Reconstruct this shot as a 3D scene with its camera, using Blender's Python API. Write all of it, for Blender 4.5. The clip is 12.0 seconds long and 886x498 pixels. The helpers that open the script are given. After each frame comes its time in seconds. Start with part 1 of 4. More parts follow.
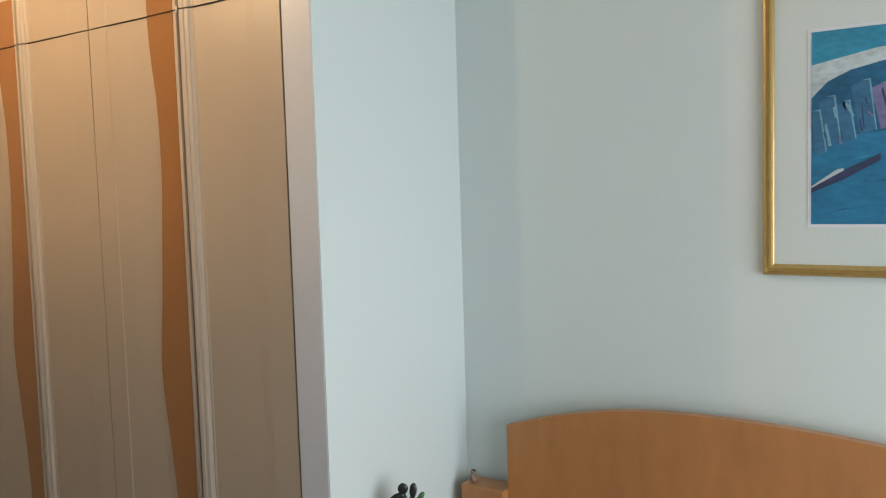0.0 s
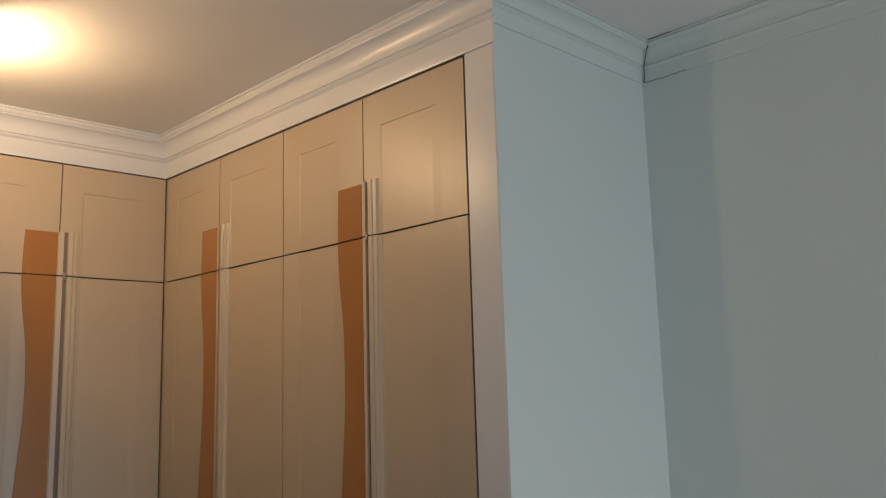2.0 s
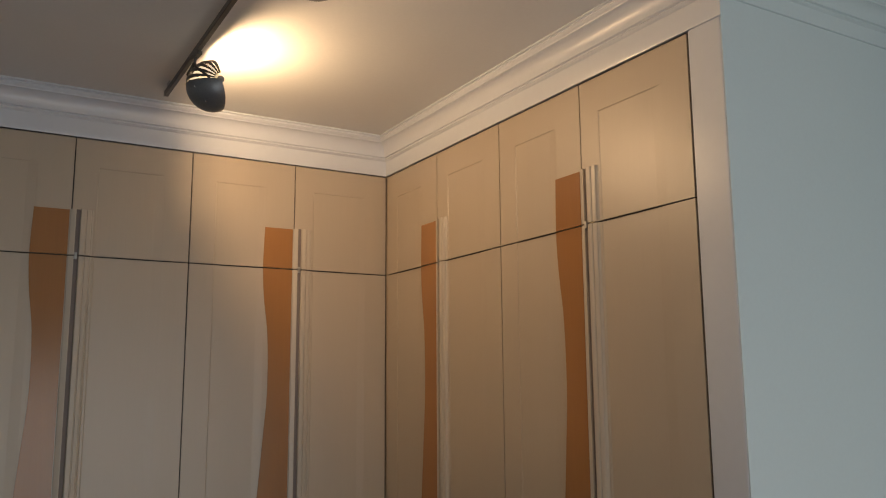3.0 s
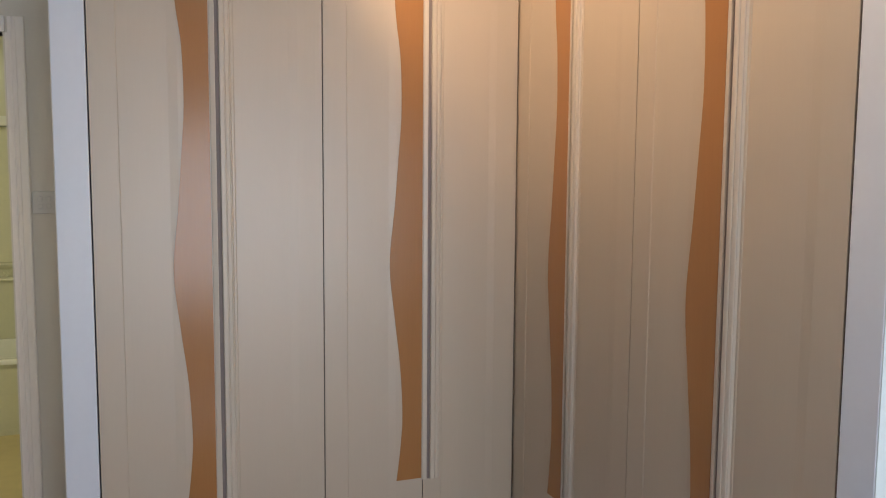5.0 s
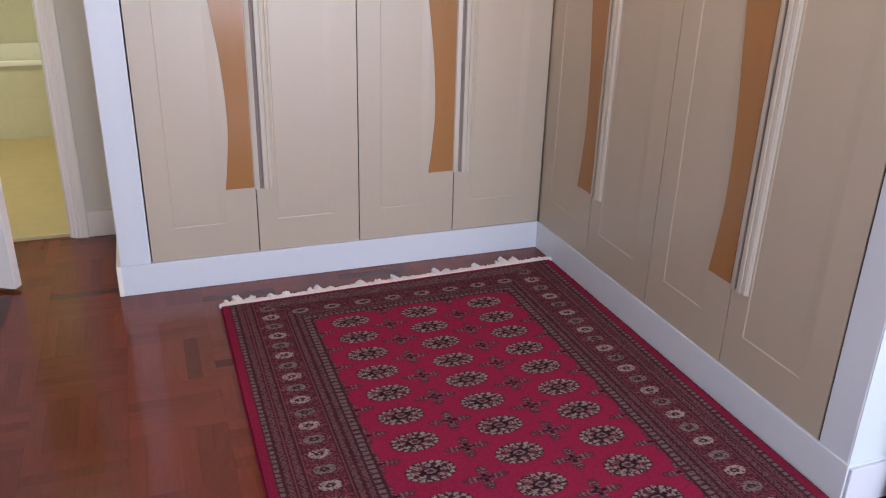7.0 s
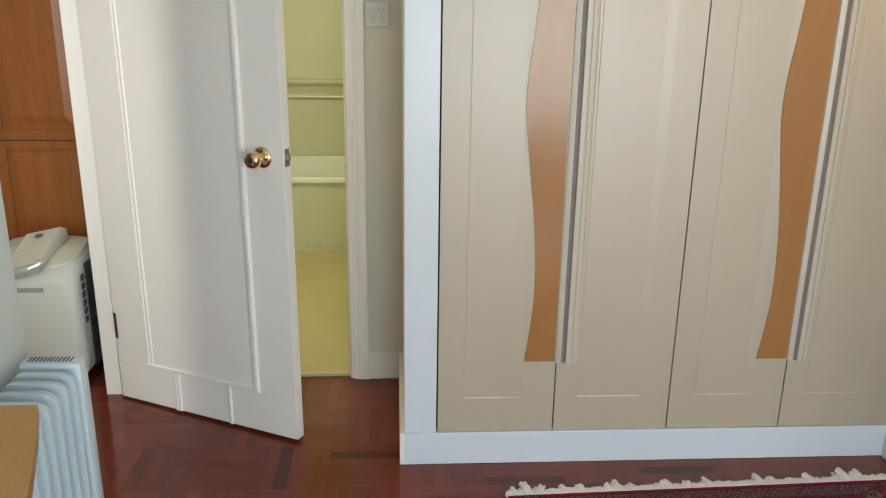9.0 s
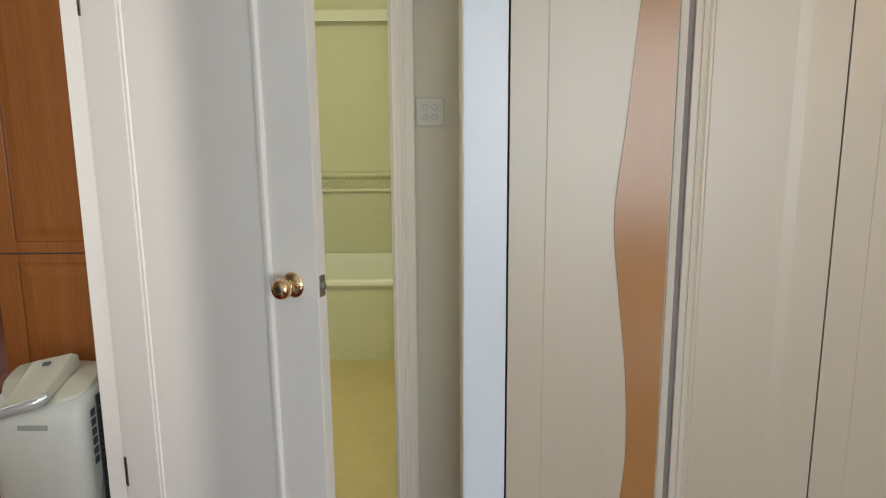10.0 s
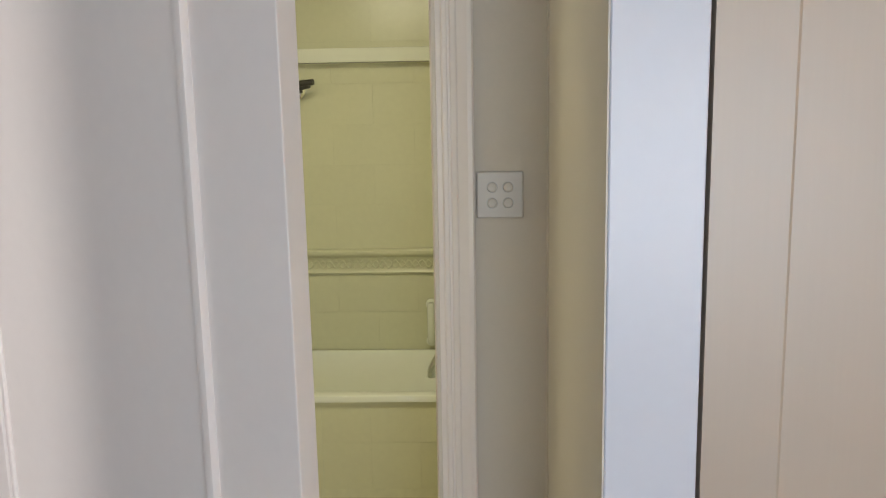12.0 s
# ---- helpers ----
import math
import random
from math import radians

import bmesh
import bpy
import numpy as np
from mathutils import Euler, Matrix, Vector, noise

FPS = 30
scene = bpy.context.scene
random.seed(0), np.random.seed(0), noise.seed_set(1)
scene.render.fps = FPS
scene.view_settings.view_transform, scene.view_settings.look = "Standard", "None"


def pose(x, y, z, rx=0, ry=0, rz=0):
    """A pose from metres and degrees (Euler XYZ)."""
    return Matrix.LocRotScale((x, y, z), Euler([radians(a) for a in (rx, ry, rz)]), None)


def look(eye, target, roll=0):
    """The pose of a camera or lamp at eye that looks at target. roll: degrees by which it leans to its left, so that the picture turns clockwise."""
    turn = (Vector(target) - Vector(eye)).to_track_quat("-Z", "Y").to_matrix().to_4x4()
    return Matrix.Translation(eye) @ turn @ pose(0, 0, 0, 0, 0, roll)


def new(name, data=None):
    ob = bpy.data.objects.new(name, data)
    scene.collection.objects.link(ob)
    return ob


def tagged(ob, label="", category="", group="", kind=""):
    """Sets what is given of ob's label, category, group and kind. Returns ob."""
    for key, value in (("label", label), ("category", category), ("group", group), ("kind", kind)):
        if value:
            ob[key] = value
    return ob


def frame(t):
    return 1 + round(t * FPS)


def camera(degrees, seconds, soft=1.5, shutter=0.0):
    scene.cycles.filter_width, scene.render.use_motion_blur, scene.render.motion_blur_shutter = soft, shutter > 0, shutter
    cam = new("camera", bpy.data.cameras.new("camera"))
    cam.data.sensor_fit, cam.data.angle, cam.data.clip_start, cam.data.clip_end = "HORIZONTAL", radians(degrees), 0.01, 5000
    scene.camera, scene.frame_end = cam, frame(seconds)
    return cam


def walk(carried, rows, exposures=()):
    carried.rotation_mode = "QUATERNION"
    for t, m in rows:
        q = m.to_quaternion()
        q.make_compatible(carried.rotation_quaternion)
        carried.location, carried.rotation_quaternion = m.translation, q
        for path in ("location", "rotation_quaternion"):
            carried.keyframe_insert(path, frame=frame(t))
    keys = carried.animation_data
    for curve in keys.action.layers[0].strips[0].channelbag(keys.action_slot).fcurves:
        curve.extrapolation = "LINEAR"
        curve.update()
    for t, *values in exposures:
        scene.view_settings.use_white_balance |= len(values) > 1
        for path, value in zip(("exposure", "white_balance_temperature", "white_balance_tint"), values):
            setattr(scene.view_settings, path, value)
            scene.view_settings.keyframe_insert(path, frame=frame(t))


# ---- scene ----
cam = camera(56.9, 12.0, soft=1.15)
PATH = [
    (0, (-1.5, -3.058, 1.698), (0.16, -1.953, 1.552), -1.7),
    (0.5, (-1.476, -3.017, 1.758), (0.159, -1.866, 1.815), -1.7),
    (1, (-1.436, -2.952, 1.791), (0.173, -1.781, 1.993), -1.7),
    (1.5, (-1.409, -2.944, 1.818), (0.165, -1.741, 2.088), -1.9),
    (2, (-1.382, -2.921, 1.819), (-0.001, -1.508, 2.133), -1.6),
    (2.5, (-1.393, -2.893, 1.818), (-0.233, -1.297, 2.143), -0.9),
    (2.7, (-1.406, -2.882, 1.814), (-0.322, -1.234, 2.144), -0.7),
    (4.3, (-1.437, -2.897, 1.651), (-0.654, -1.058, 1.726), 0.2),
    (4.5, (-1.417, -2.89, 1.628), (-0.66, -1.039, 1.61), 0.4),
    (5, (-1.403, -2.895, 1.549), (-0.697, -1.033, 1.36), 0.4),
    (5.5, (-1.439, -2.875, 1.48), (-0.73, -1.048, 1.082), 1.1),
    (6, (-1.43, -2.881, 1.394), (-0.745, -1.105, 0.778), 1.2),
    (6.5, (-1.445, -2.882, 1.354), (-0.769, -1.149, 0.619), 1.4),
    (6.7, (-1.463, -2.881, 1.33), (-0.782, -1.164, 0.563), 1.5),
    (8.3, (-1.615, -2.602, 1.438), (-1.427, -0.784, 0.624), 1.5),
    (8.5, (-1.645, -2.551, 1.467), (-1.49, -0.698, 0.729), 1.3),
    (9, (-1.662, -2.376, 1.503), (-1.547, -0.473, 0.899), 0.8),
    (9.5, (-1.661, -2.138, 1.542), (-1.606, -0.196, 1.068), -0.1),
    (10, (-1.669, -1.892, 1.547), (-1.684, 0.061, 1.116), -0.4),
    (10.5, (-1.715, -1.659, 1.564), (-1.735, 0.303, 1.177), -0.7),
    (11, (-1.709, -1.367, 1.56), (-1.73, 0.598, 1.187), -1.0),
    (11.5, (-1.714, -1.104, 1.556), (-1.764, 0.864, 1.206), -0.8),
    (12, (-1.781, -0.866, 1.56), (-1.848, 1.107, 1.242), -1.0),
]
EXPOSURES = [
    (0, -0.82, 7000, 13), (0.5, -1.17, 7000, 13), (1.0, -1.45, 7000, 14), (1.5, -1.68, 7050, 15), (2.7, -1.90, 7100, 16), (4.3, -1.28, 6950, 16), (4.6, -0.98, 6730, 16),
    (5.0, -0.57, 6500, 18), (5.5, -0.38, 6430, 20), (6.0, -0.15, 6370, 25), (6.7, 0.06, 6190, 28), (8.3, 0.22, 6500, 7), (9.0, 0.06, 6580, 7), (9.5, -0.08, 6580, 8), (10.2, -0.12, 6490, 9), (11.0, -0.15, 6430, 10), (12, -0.2, 6400, 17),
]
walk(cam, [(t, look(eye, target, roll)) for t, eye, target, roll in PATH], EXPOSURES)

# ---- world and lights ----
CEIL = 2.757
world = bpy.data.worlds.new("world")
scene.world = world
world.use_nodes = True
sky = world.node_tree.nodes.new("ShaderNodeTexSky")
sky.sky_type, sky.sun_disc = "NISHITA", False
sky.sun_elevation, sky.sun_rotation = radians(40), radians(160)
world.node_tree.links.new(sky.outputs[0], world.node_tree.nodes["Background"].inputs[0])
world.node_tree.nodes["Background"].inputs[1].default_value = 0.12


def area_lamp(name, eye, target, sx, sy, watts, color):
    data = bpy.data.lights.new(name, "AREA")
    data.shape, data.size, data.size_y, data.energy, data.color = "RECTANGLE", sx, sy, watts, color
    ob = new(name, data)
    ob.matrix_world = look(eye, target)
    return ob


# daylight standing in the window behind the walk
area_lamp("window_daylight", (-0.50, -4.57, 1.18), (-0.50, 0, 1.30), 2.2, 1.5, 106, (0.76, 0.90, 1.0))
# ceiling lamp of the bathroom, then two added hall lights without a window
area_lamp("bathroom_lamp", (-2.2, 1.25, 2.32), (-2.2, 1.6, 0), 0.5, 0.5, 15, (1.0, 0.96, 0.66))
# narrow unseen lamp, added to throw the shadow edge on the bathroom door
area_lamp("hall_door_light", (-3.03, -1.17, 1.45), (-3.03, 2, 1.3), 0.17, 1.3, 13, (1.0, 0.97, 0.91))
# unseen fill added to brighten the far hall
area_lamp("hall_fill", (-5.6, 2.2, 1.5), (-4.3, 2.4, 0.6), 1.0, 1.3, 18, (0.95, 0.97, 1.0))

# ---- materials ----


def mat(name, color, rough=0.5, metal=0.0, scale=30.0, vary=0.06, bump=0.03, stretch=(1, 1, 1), big=2.0, rand=0.0, coat=0.0, spec=0.5):
    """A surface with two scales of tone variation and a fine relief."""
    m = bpy.data.materials.new(name)
    m.use_nodes = True
    nt = m.node_tree
    b = nt.nodes["Principled BSDF"]
    b.inputs["Roughness"].default_value, b.inputs["Metallic"].default_value = rough, metal
    b.inputs["Coat Weight"].default_value = coat
    b.inputs["Coat Roughness"].default_value = 0.12
    b.inputs["Specular IOR Level"].default_value = spec
    tc = nt.nodes.new("ShaderNodeTexCoord")
    mp = nt.nodes.new("ShaderNodeMapping")
    mp.inputs["Scale"].default_value = stretch
    nt.links.new(tc.outputs["Object"], mp.inputs["Vector"])
    shift = mp.outputs["Vector"]
    info = None
    if rand:
        info = nt.nodes.new("ShaderNodeObjectInfo")
        add = nt.nodes.new("ShaderNodeVectorMath")
        add.operation = "MULTIPLY_ADD"
        nt.links.new(info.outputs["Random"], add.inputs[0])
        add.inputs[1].default_value = (37.0, 53.0, 71.0)
        nt.links.new(mp.outputs["Vector"], add.inputs[2])
        shift = add.outputs["Vector"]
    fine = nt.nodes.new("ShaderNodeTexNoise")
    fine.inputs["Scale"].default_value, fine.inputs["Detail"].default_value = scale, 5
    coarse = nt.nodes.new("ShaderNodeTexNoise")
    coarse.inputs["Scale"].default_value, coarse.inputs["Detail"].default_value = big, 2
    for n in (fine, coarse):
        nt.links.new(shift, n.inputs["Vector"])
    mix = nt.nodes.new("ShaderNodeMath")
    mix.operation = "ADD"
    nt.links.new(fine.outputs["Fac"], mix.inputs[0])
    nt.links.new(coarse.outputs["Fac"], mix.inputs[1])
    last = mix.outputs[0]
    if rand:
        more = nt.nodes.new("ShaderNodeMath")
        more.operation = "MULTIPLY_ADD"
        nt.links.new(info.outputs["Random"], more.inputs[0])
        more.inputs[1].default_value = rand
        nt.links.new(last, more.inputs[2])
        less = nt.nodes.new("ShaderNodeMath")
        less.operation = "SUBTRACT"
        nt.links.new(more.outputs[0], less.inputs[0])
        less.inputs[1].default_value = rand / 2
        last = less.outputs[0]
    rng = nt.nodes.new("ShaderNodeMapRange")
    rng.inputs[1].default_value, rng.inputs[2].default_value = 0.4, 1.6
    rng.inputs[3].default_value, rng.inputs[4].default_value = 1 - 2.2 * vary, 1 + 2.2 * vary
    rng.clamp = False
    nt.links.new(last, rng.inputs[0])
    mul = nt.nodes.new("ShaderNodeVectorMath")
    mul.operation = "SCALE"
    mul.inputs[0].default_value = color
    nt.links.new(rng.outputs[0], mul.inputs["Scale"])
    nt.links.new(mul.outputs["Vector"], b.inputs["Base Color"])
    if bump:
        bp = nt.nodes.new("ShaderNodeBump")
        bp.inputs["Strength"].default_value, bp.inputs["Distance"].default_value = bump, 0.004
        nt.links.new(fine.outputs["Fac"], bp.inputs["Height"])
        nt.links.new(bp.outputs[0], b.inputs["Normal"])
    return m


WALL = mat("wall_paint", (0.64, 0.71, 0.70), 0.6, scale=120, vary=0.012, bump=0.05, big=1.2)
# white walls with the bathroom's yellow light mixed into their colour
PLAIN = mat("white_wall_lit_warm", (0.70, 0.655, 0.57), 0.55, scale=110, vary=0.012, bump=0.05, big=1.2)
CEILING = mat("ceiling_paint", (0.78, 0.77, 0.75), 0.7, scale=90, vary=0.015, bump=0.05)
TRIM = mat("white_gloss_paint", (0.68, 0.705, 0.75), 0.32, scale=45, vary=0.012, bump=0.03)
DOORPAINT = mat("bath_door_paint", (0.87, 0.81, 0.755), 0.35, scale=45, vary=0.012, bump=0.03)
MAPLE = mat("maple_veneer", (0.49, 0.402, 0.300), 0.40, scale=22, vary=0.013, bump=0.006, stretch=(9, 9, 0.35), big=1.4, rand=0.15, spec=0.9)
MAPLE_SOLID = mat("maple_moulding", (0.55, 0.475, 0.38), 0.38, scale=22, vary=0.015, bump=0.015, stretch=(9, 9, 0.35), rand=0.1)
CHERRY = mat("cherry_inlay", (0.37, 0.170, 0.060), 0.21, scale=26, vary=0.03, bump=0.01, stretch=(8, 8, 0.3), rand=0.12, spec=0.40)
CARCASS = mat("dark_carcass", (0.045, 0.032, 0.025), 0.7, vary=0.05)
# shade of the finger groove, put into a darker colour
GROOVE_SHADE = mat("groove_shade", (0.20, 0.158, 0.138), 0.6, vary=0.05)
DARK = mat("dark_plastic", (0.03, 0.03, 0.035), 0.4, vary=0.05)
BLOCK = mat("parquet_block", (0.160, 0.031, 0.016), 0.14, scale=16, vary=0.11, bump=0.008, stretch=(6, 0.8, 6), big=3.0, rand=0.9, spec=0.42)


def rare_dark(m, share, factor):
    """Turns a small share of the pieces into much darker wood."""
    nt = m.node_tree
    info = next(n for n in nt.nodes if n.type == "OBJECT_INFO")
    scale = next(n for n in nt.nodes if n.type == "VECT_MATH" and n.operation == "SCALE")
    source = scale.inputs["Scale"].links[0].from_socket
    spread, cut, lift, mul = [nt.nodes.new("ShaderNodeMath") for _ in range(4)]
    spread.operation, cut.operation, lift.operation, mul.operation = "PINGPONG", "LESS_THAN", "MULTIPLY_ADD", "MULTIPLY"
    spread.inputs[1].default_value = 0.037
    nt.links.new(info.outputs["Random"], spread.inputs[0])
    nt.links.new(spread.outputs[0], cut.inputs[0])
    cut.inputs[1].default_value = 0.037 * share
    nt.links.new(cut.outputs[0], lift.inputs[0])
    lift.inputs[1].default_value, lift.inputs[2].default_value = factor - 1, 1.0
    nt.links.new(source, mul.inputs[0])
    nt.links.new(lift.outputs[0], mul.inputs[1])
    nt.links.new(mul.outputs[0], scale.inputs["Scale"])


rare_dark(BLOCK, 0.05, 0.50)
UNDER = mat("parquet_joint", (0.12, 0.030, 0.017), 0.5)
BATH_TILE = mat("cream_tile", (0.66, 0.66, 0.47), 0.25, scale=40, vary=0.02, bump=0.01, rand=0.15)
BATH_FLOOR = mat("bath_floor_tile", (0.52, 0.44, 0.22), 0.35, scale=14, vary=0.06, bump=0.02)
GROUT = mat("tile_grout", (0.63, 0.63, 0.45), 0.8)
BATH_WHITE = mat("bath_enamel", (0.80, 0.82, 0.72), 0.15, vary=0.01, bump=0.0)
MAHOGANY = mat("mahogany", (0.37, 0.128, 0.034), 0.25, scale=18, vary=0.13, bump=0.02, stretch=(7, 7, 0.4), coat=0.3)
BED_WOOD = mat("beech_veneer", (0.44, 0.195, 0.072), 0.34, scale=11, vary=0.10, bump=0.008, stretch=(1, 2.4, 0.7), big=3.0)
DESK_WOOD = mat("desk_beech", (0.46, 0.255, 0.085), 0.4, scale=20, vary=0.06, stretch=(7, 0.5, 7), bump=0.01)
DESK_SIDE = mat("desk_side_wood", (0.42, 0.19, 0.07), 0.4, scale=20, vary=0.06, stretch=(7, 7, 0.5), bump=0.01)
GOLD = mat("gilt_frame", (0.56, 0.39, 0.15), 0.36, 0.65, scale=60, vary=0.08, bump=0.03)
BRASS = mat("polished_brass", (0.84, 0.62, 0.36), 0.12, 1.0, vary=0.03, bump=0.0)
STEEL = mat("dull_steel", (0.45, 0.43, 0.40), 0.35, 1.0, vary=0.05, bump=0.02)
PLASTIC = mat("white_plastic", (0.62, 0.60, 0.55), 0.3, vary=0.012, bump=0.0)
HEATER = mat("heater_enamel", (0.60, 0.70, 0.76), 0.3, vary=0.015, bump=0.01)
APPLIANCE = mat("appliance_plastic", (0.70, 0.71, 0.66), 0.35, vary=0.015, bump=0.01)
APPLIANCE_TOP = mat("appliance_top", (0.66, 0.63, 0.50), 0.35, vary=0.015, bump=0.01)
VENT = mat("vent_plastic", (0.10, 0.12, 0.13), 0.5, vary=0.05)
GRIP = mat("grip_plastic", (0.40, 0.41, 0.40), 0.45, vary=0.04)
HANDLE = mat("silver_plastic", (0.70, 0.72, 0.72), 0.22, 0.4, vary=0.02, bump=0.0)
LAMP_METAL = mat("lamp_graphite", (0.16, 0.17, 0.18), 0.38, 0.4, scale=200, vary=0.1, bump=0.02)
RAIL_METAL = mat("lamp_rail", (0.10, 0.095, 0.09), 0.4, 0.6, vary=0.05)
NAVY = mat("navy_cloth", (0.018, 0.035, 0.075), 0.85, scale=150, vary=0.15, bump=0.15)
LEAF = mat("plant_leaf", (0.04, 0.14, 0.05), 0.4, vary=0.2)
FRINGE = mat("rug_fringe", (0.78, 0.71, 0.67), 0.9, scale=200, vary=0.12, bump=0.1)
CHROME = mat("chrome", (0.75, 0.75, 0.72), 0.12, 1.0, vary=0.02, bump=0.0)

# ---- builders ----


def box(bm, x0, x1, y0, y1, z0, z1, bevel=0.0):
    v = bmesh.ops.create_cube(bm, size=1, matrix=Matrix.Translation(((x0 + x1) / 2, (y0 + y1) / 2, (z0 + z1) / 2)) @ Matrix.Diagonal((x1 - x0, y1 - y0, z1 - z0, 1)))["verts"]
    if bevel:
        edges = list({e for w in v for e in w.link_edges})
        bmesh.ops.bevel(bm, geom=edges, offset=bevel, segments=2, profile=0.5, affect="EDGES")


def boxed(*a, bevel=0.0):
    bm = bmesh.new()
    box(bm, *a, bevel=bevel)
    return bm


def prism(bm, outline, lift, cap=True):
    """Extrudes a closed outline of points by the vector lift."""
    lift = Vector(lift)
    a = [bm.verts.new(p) for p in outline]
    b = [bm.verts.new(Vector(p) + lift) for p in outline]
    n = len(a)
    for i in range(n):
        bm.faces.new((a[i], a[(i + 1) % n], b[(i + 1) % n], b[i]))
    if cap:
        bm.faces.new(a[::-1])
        bm.faces.new(b)


def lathe(bm, profile, m=Matrix(), steps=24):
    """Turns (radius, height) pairs about z and moves the result by m."""
    rings = [[bm.verts.new(m @ Vector((r * math.cos(math.tau * i / steps), r * math.sin(math.tau * i / steps), h))) for i in range(steps)] for r, h in profile]
    for a, b in zip(rings, rings[1:]):
        for i in range(steps):
            bm.faces.new((a[i], a[(i + 1) % steps], b[(i + 1) % steps], b[i]))
    bm.faces.new(rings[0][::-1])
    bm.faces.new(rings[-1])


def tube(bm, points, r, steps=8):
    """A round bar along a line of points, its cross-section carried along without twist."""
    pts = [Vector(p) for p in points]
    ways = [(pts[min(i + 1, len(pts) - 1)] - pts[max(i - 1, 0)]).normalized() for i in range(len(pts))]
    side = ways[0].orthogonal().normalized()
    rings = []
    for p, d in zip(pts, ways):
        side = (side - d * side.dot(d)).normalized()
        over = d.cross(side)
        rings.append([bm.verts.new(p + (side * math.cos(math.tau * k / steps) + over * math.sin(math.tau * k / steps)) * r) for k in range(steps)])
    for a, b in zip(rings, rings[1:]):
        for k in range(steps):
            bm.faces.new((a[k], a[(k + 1) % steps], b[(k + 1) % steps], b[k]))
    bm.faces.new(rings[0][::-1])
    bm.faces.new(rings[-1])


def solid(name, bm, material, smooth=None):
    bmesh.ops.recalc_face_normals(bm, faces=bm.faces[:])
    me = bpy.data.meshes.new(name)
    bm.to_mesh(me)
    bm.free()
    me.materials.append(material)
    if smooth is not None:
        me.polygons.foreach_set("use_smooth", [True] * len(me.polygons))
        me.set_sharp_from_angle(angle=radians(smooth))
    return me


def part(name, bm, material, parent, label="", smooth=None, m=None):
    """Links a bmesh as one mesh object under a thing or a part."""
    ob = new(name, bm if isinstance(bm, bpy.types.Mesh) else solid(name, bm, material, smooth))
    ob.parent = parent
    if m is not None:
        ob.matrix_basis = m
    return tagged(ob, label)


def thing(name, label, category, m=None, group="", kind=""):
    ob = new(name)
    ob.empty_display_size = 0.1
    if m is not None:
        ob.matrix_basis = m
    return tagged(ob, label, category, group, kind)


def structure(name, bm, material, label, category, smooth=None):
    return tagged(new(name, solid(name, bm, material, smooth)), label, category, kind="structure")


def smooth_steps(keys, count):
    """Catmull-Rom samples through (height, value) keys."""
    out = []
    z0, z1 = keys[0][0], keys[-1][0]
    for i in range(count + 1):
        z = z0 + (z1 - z0) * i / count
        k = max(j for j in range(len(keys) - 1) if keys[j][0] <= z + 1e-9)
        p = [keys[max(0, min(len(keys) - 1, k + j))] for j in (-1, 0, 1, 2)]
        f = (z - p[1][0]) / (p[2][0] - p[1][0])
        m1 = (p[2][1] - p[0][1]) / (p[2][0] - p[0][0]) * (p[2][0] - p[1][0])
        m2 = (p[3][1] - p[1][1]) / (p[3][0] - p[1][0]) * (p[2][0] - p[1][0])
        out.append((z, (2 * f**3 - 3 * f**2 + 1) * p[1][1] + (f**3 - 2 * f**2 + f) * m1 + (3 * f**2 - 2 * f**3) * p[2][1] + (f**3 - f**2) * m2))
    return out


# ---- large structure ----
HEAD = 0.65      # wall behind the bed
JOG = -1.697     # face of the short return wall beside the wardrobe
LEFT = -2.60     # wall beside the desk
SWITCH = 0.64    # wall with the bathroom door
BACK = -4.60     # window wall behind the walk

structure("wall_east", boxed(HEAD, HEAD + 0.12, BACK, JOG + 0.1, 0, CEIL), WALL, "pale blue-white painted bedroom wall", "wall")
structure("wall_return", boxed(0.001, HEAD, JOG, JOG + 0.0025, 0, CEIL), WALL, "pale blue-white return wall beside the wardrobe", "wall")
structure("wall_return_core", boxed(0.605, HEAD + 0.1, JOG + 0.003, JOG + 0.12, 0, CEIL), PLAIN, "plain wall core beside the wardrobe", "wall")
bm = bmesh.new()
box(bm, LEFT - 0.12, HEAD + 0.12, BACK - 0.15, BACK, 0, 0.43)
box(bm, LEFT - 0.12, HEAD + 0.12, BACK - 0.15, BACK, 1.93, CEIL)
box(bm, LEFT - 0.12, -1.61, BACK - 0.15, BACK, 0.43, 1.93)
box(bm, 0.6, HEAD + 0.12, BACK - 0.15, BACK, 0.43, 1.93)
structure("wall_south", bm, PLAIN, "pale painted wall with a wide window", "wall")
structure("wall_west", boxed(LEFT - 0.12, LEFT, BACK, -0.42, 0, CEIL), WALL, "pale painted wall ending at the hall opening", "wall")
bm = bmesh.new()
box(bm, -1.847, -1.64, SWITCH, SWITCH + 0.11, 0, CEIL)
box(bm, -2.80, -1.847, SWITCH, SWITCH + 0.11, 2.06, CEIL)
structure("wall_north", bm, PLAIN, "white painted wall with the bathroom doorway", "wall")
structure("wall_bathroom_west", boxed(-2.80, -2.735, 0.66, 3.06, 0, CEIL), PLAIN, "white partition between bathroom and hall", "wall")
structure("wall_bathroom_east", boxed(-1.78, -1.66, SWITCH + 0.11, 3.06, 0, CEIL), BATH_TILE, "cream bathroom side wall", "wall")
structure("wall_bathroom_north", boxed(-2.735, -1.78, 2.962, 3.06, 0, CEIL), GROUT, "grouted bathroom back wall under cream tiles", "wall")
structure("wall_hall", boxed(-6.2, -2.80, 4.1, 4.2, 0, CEIL), PLAIN, "plain hall end wall", "wall")
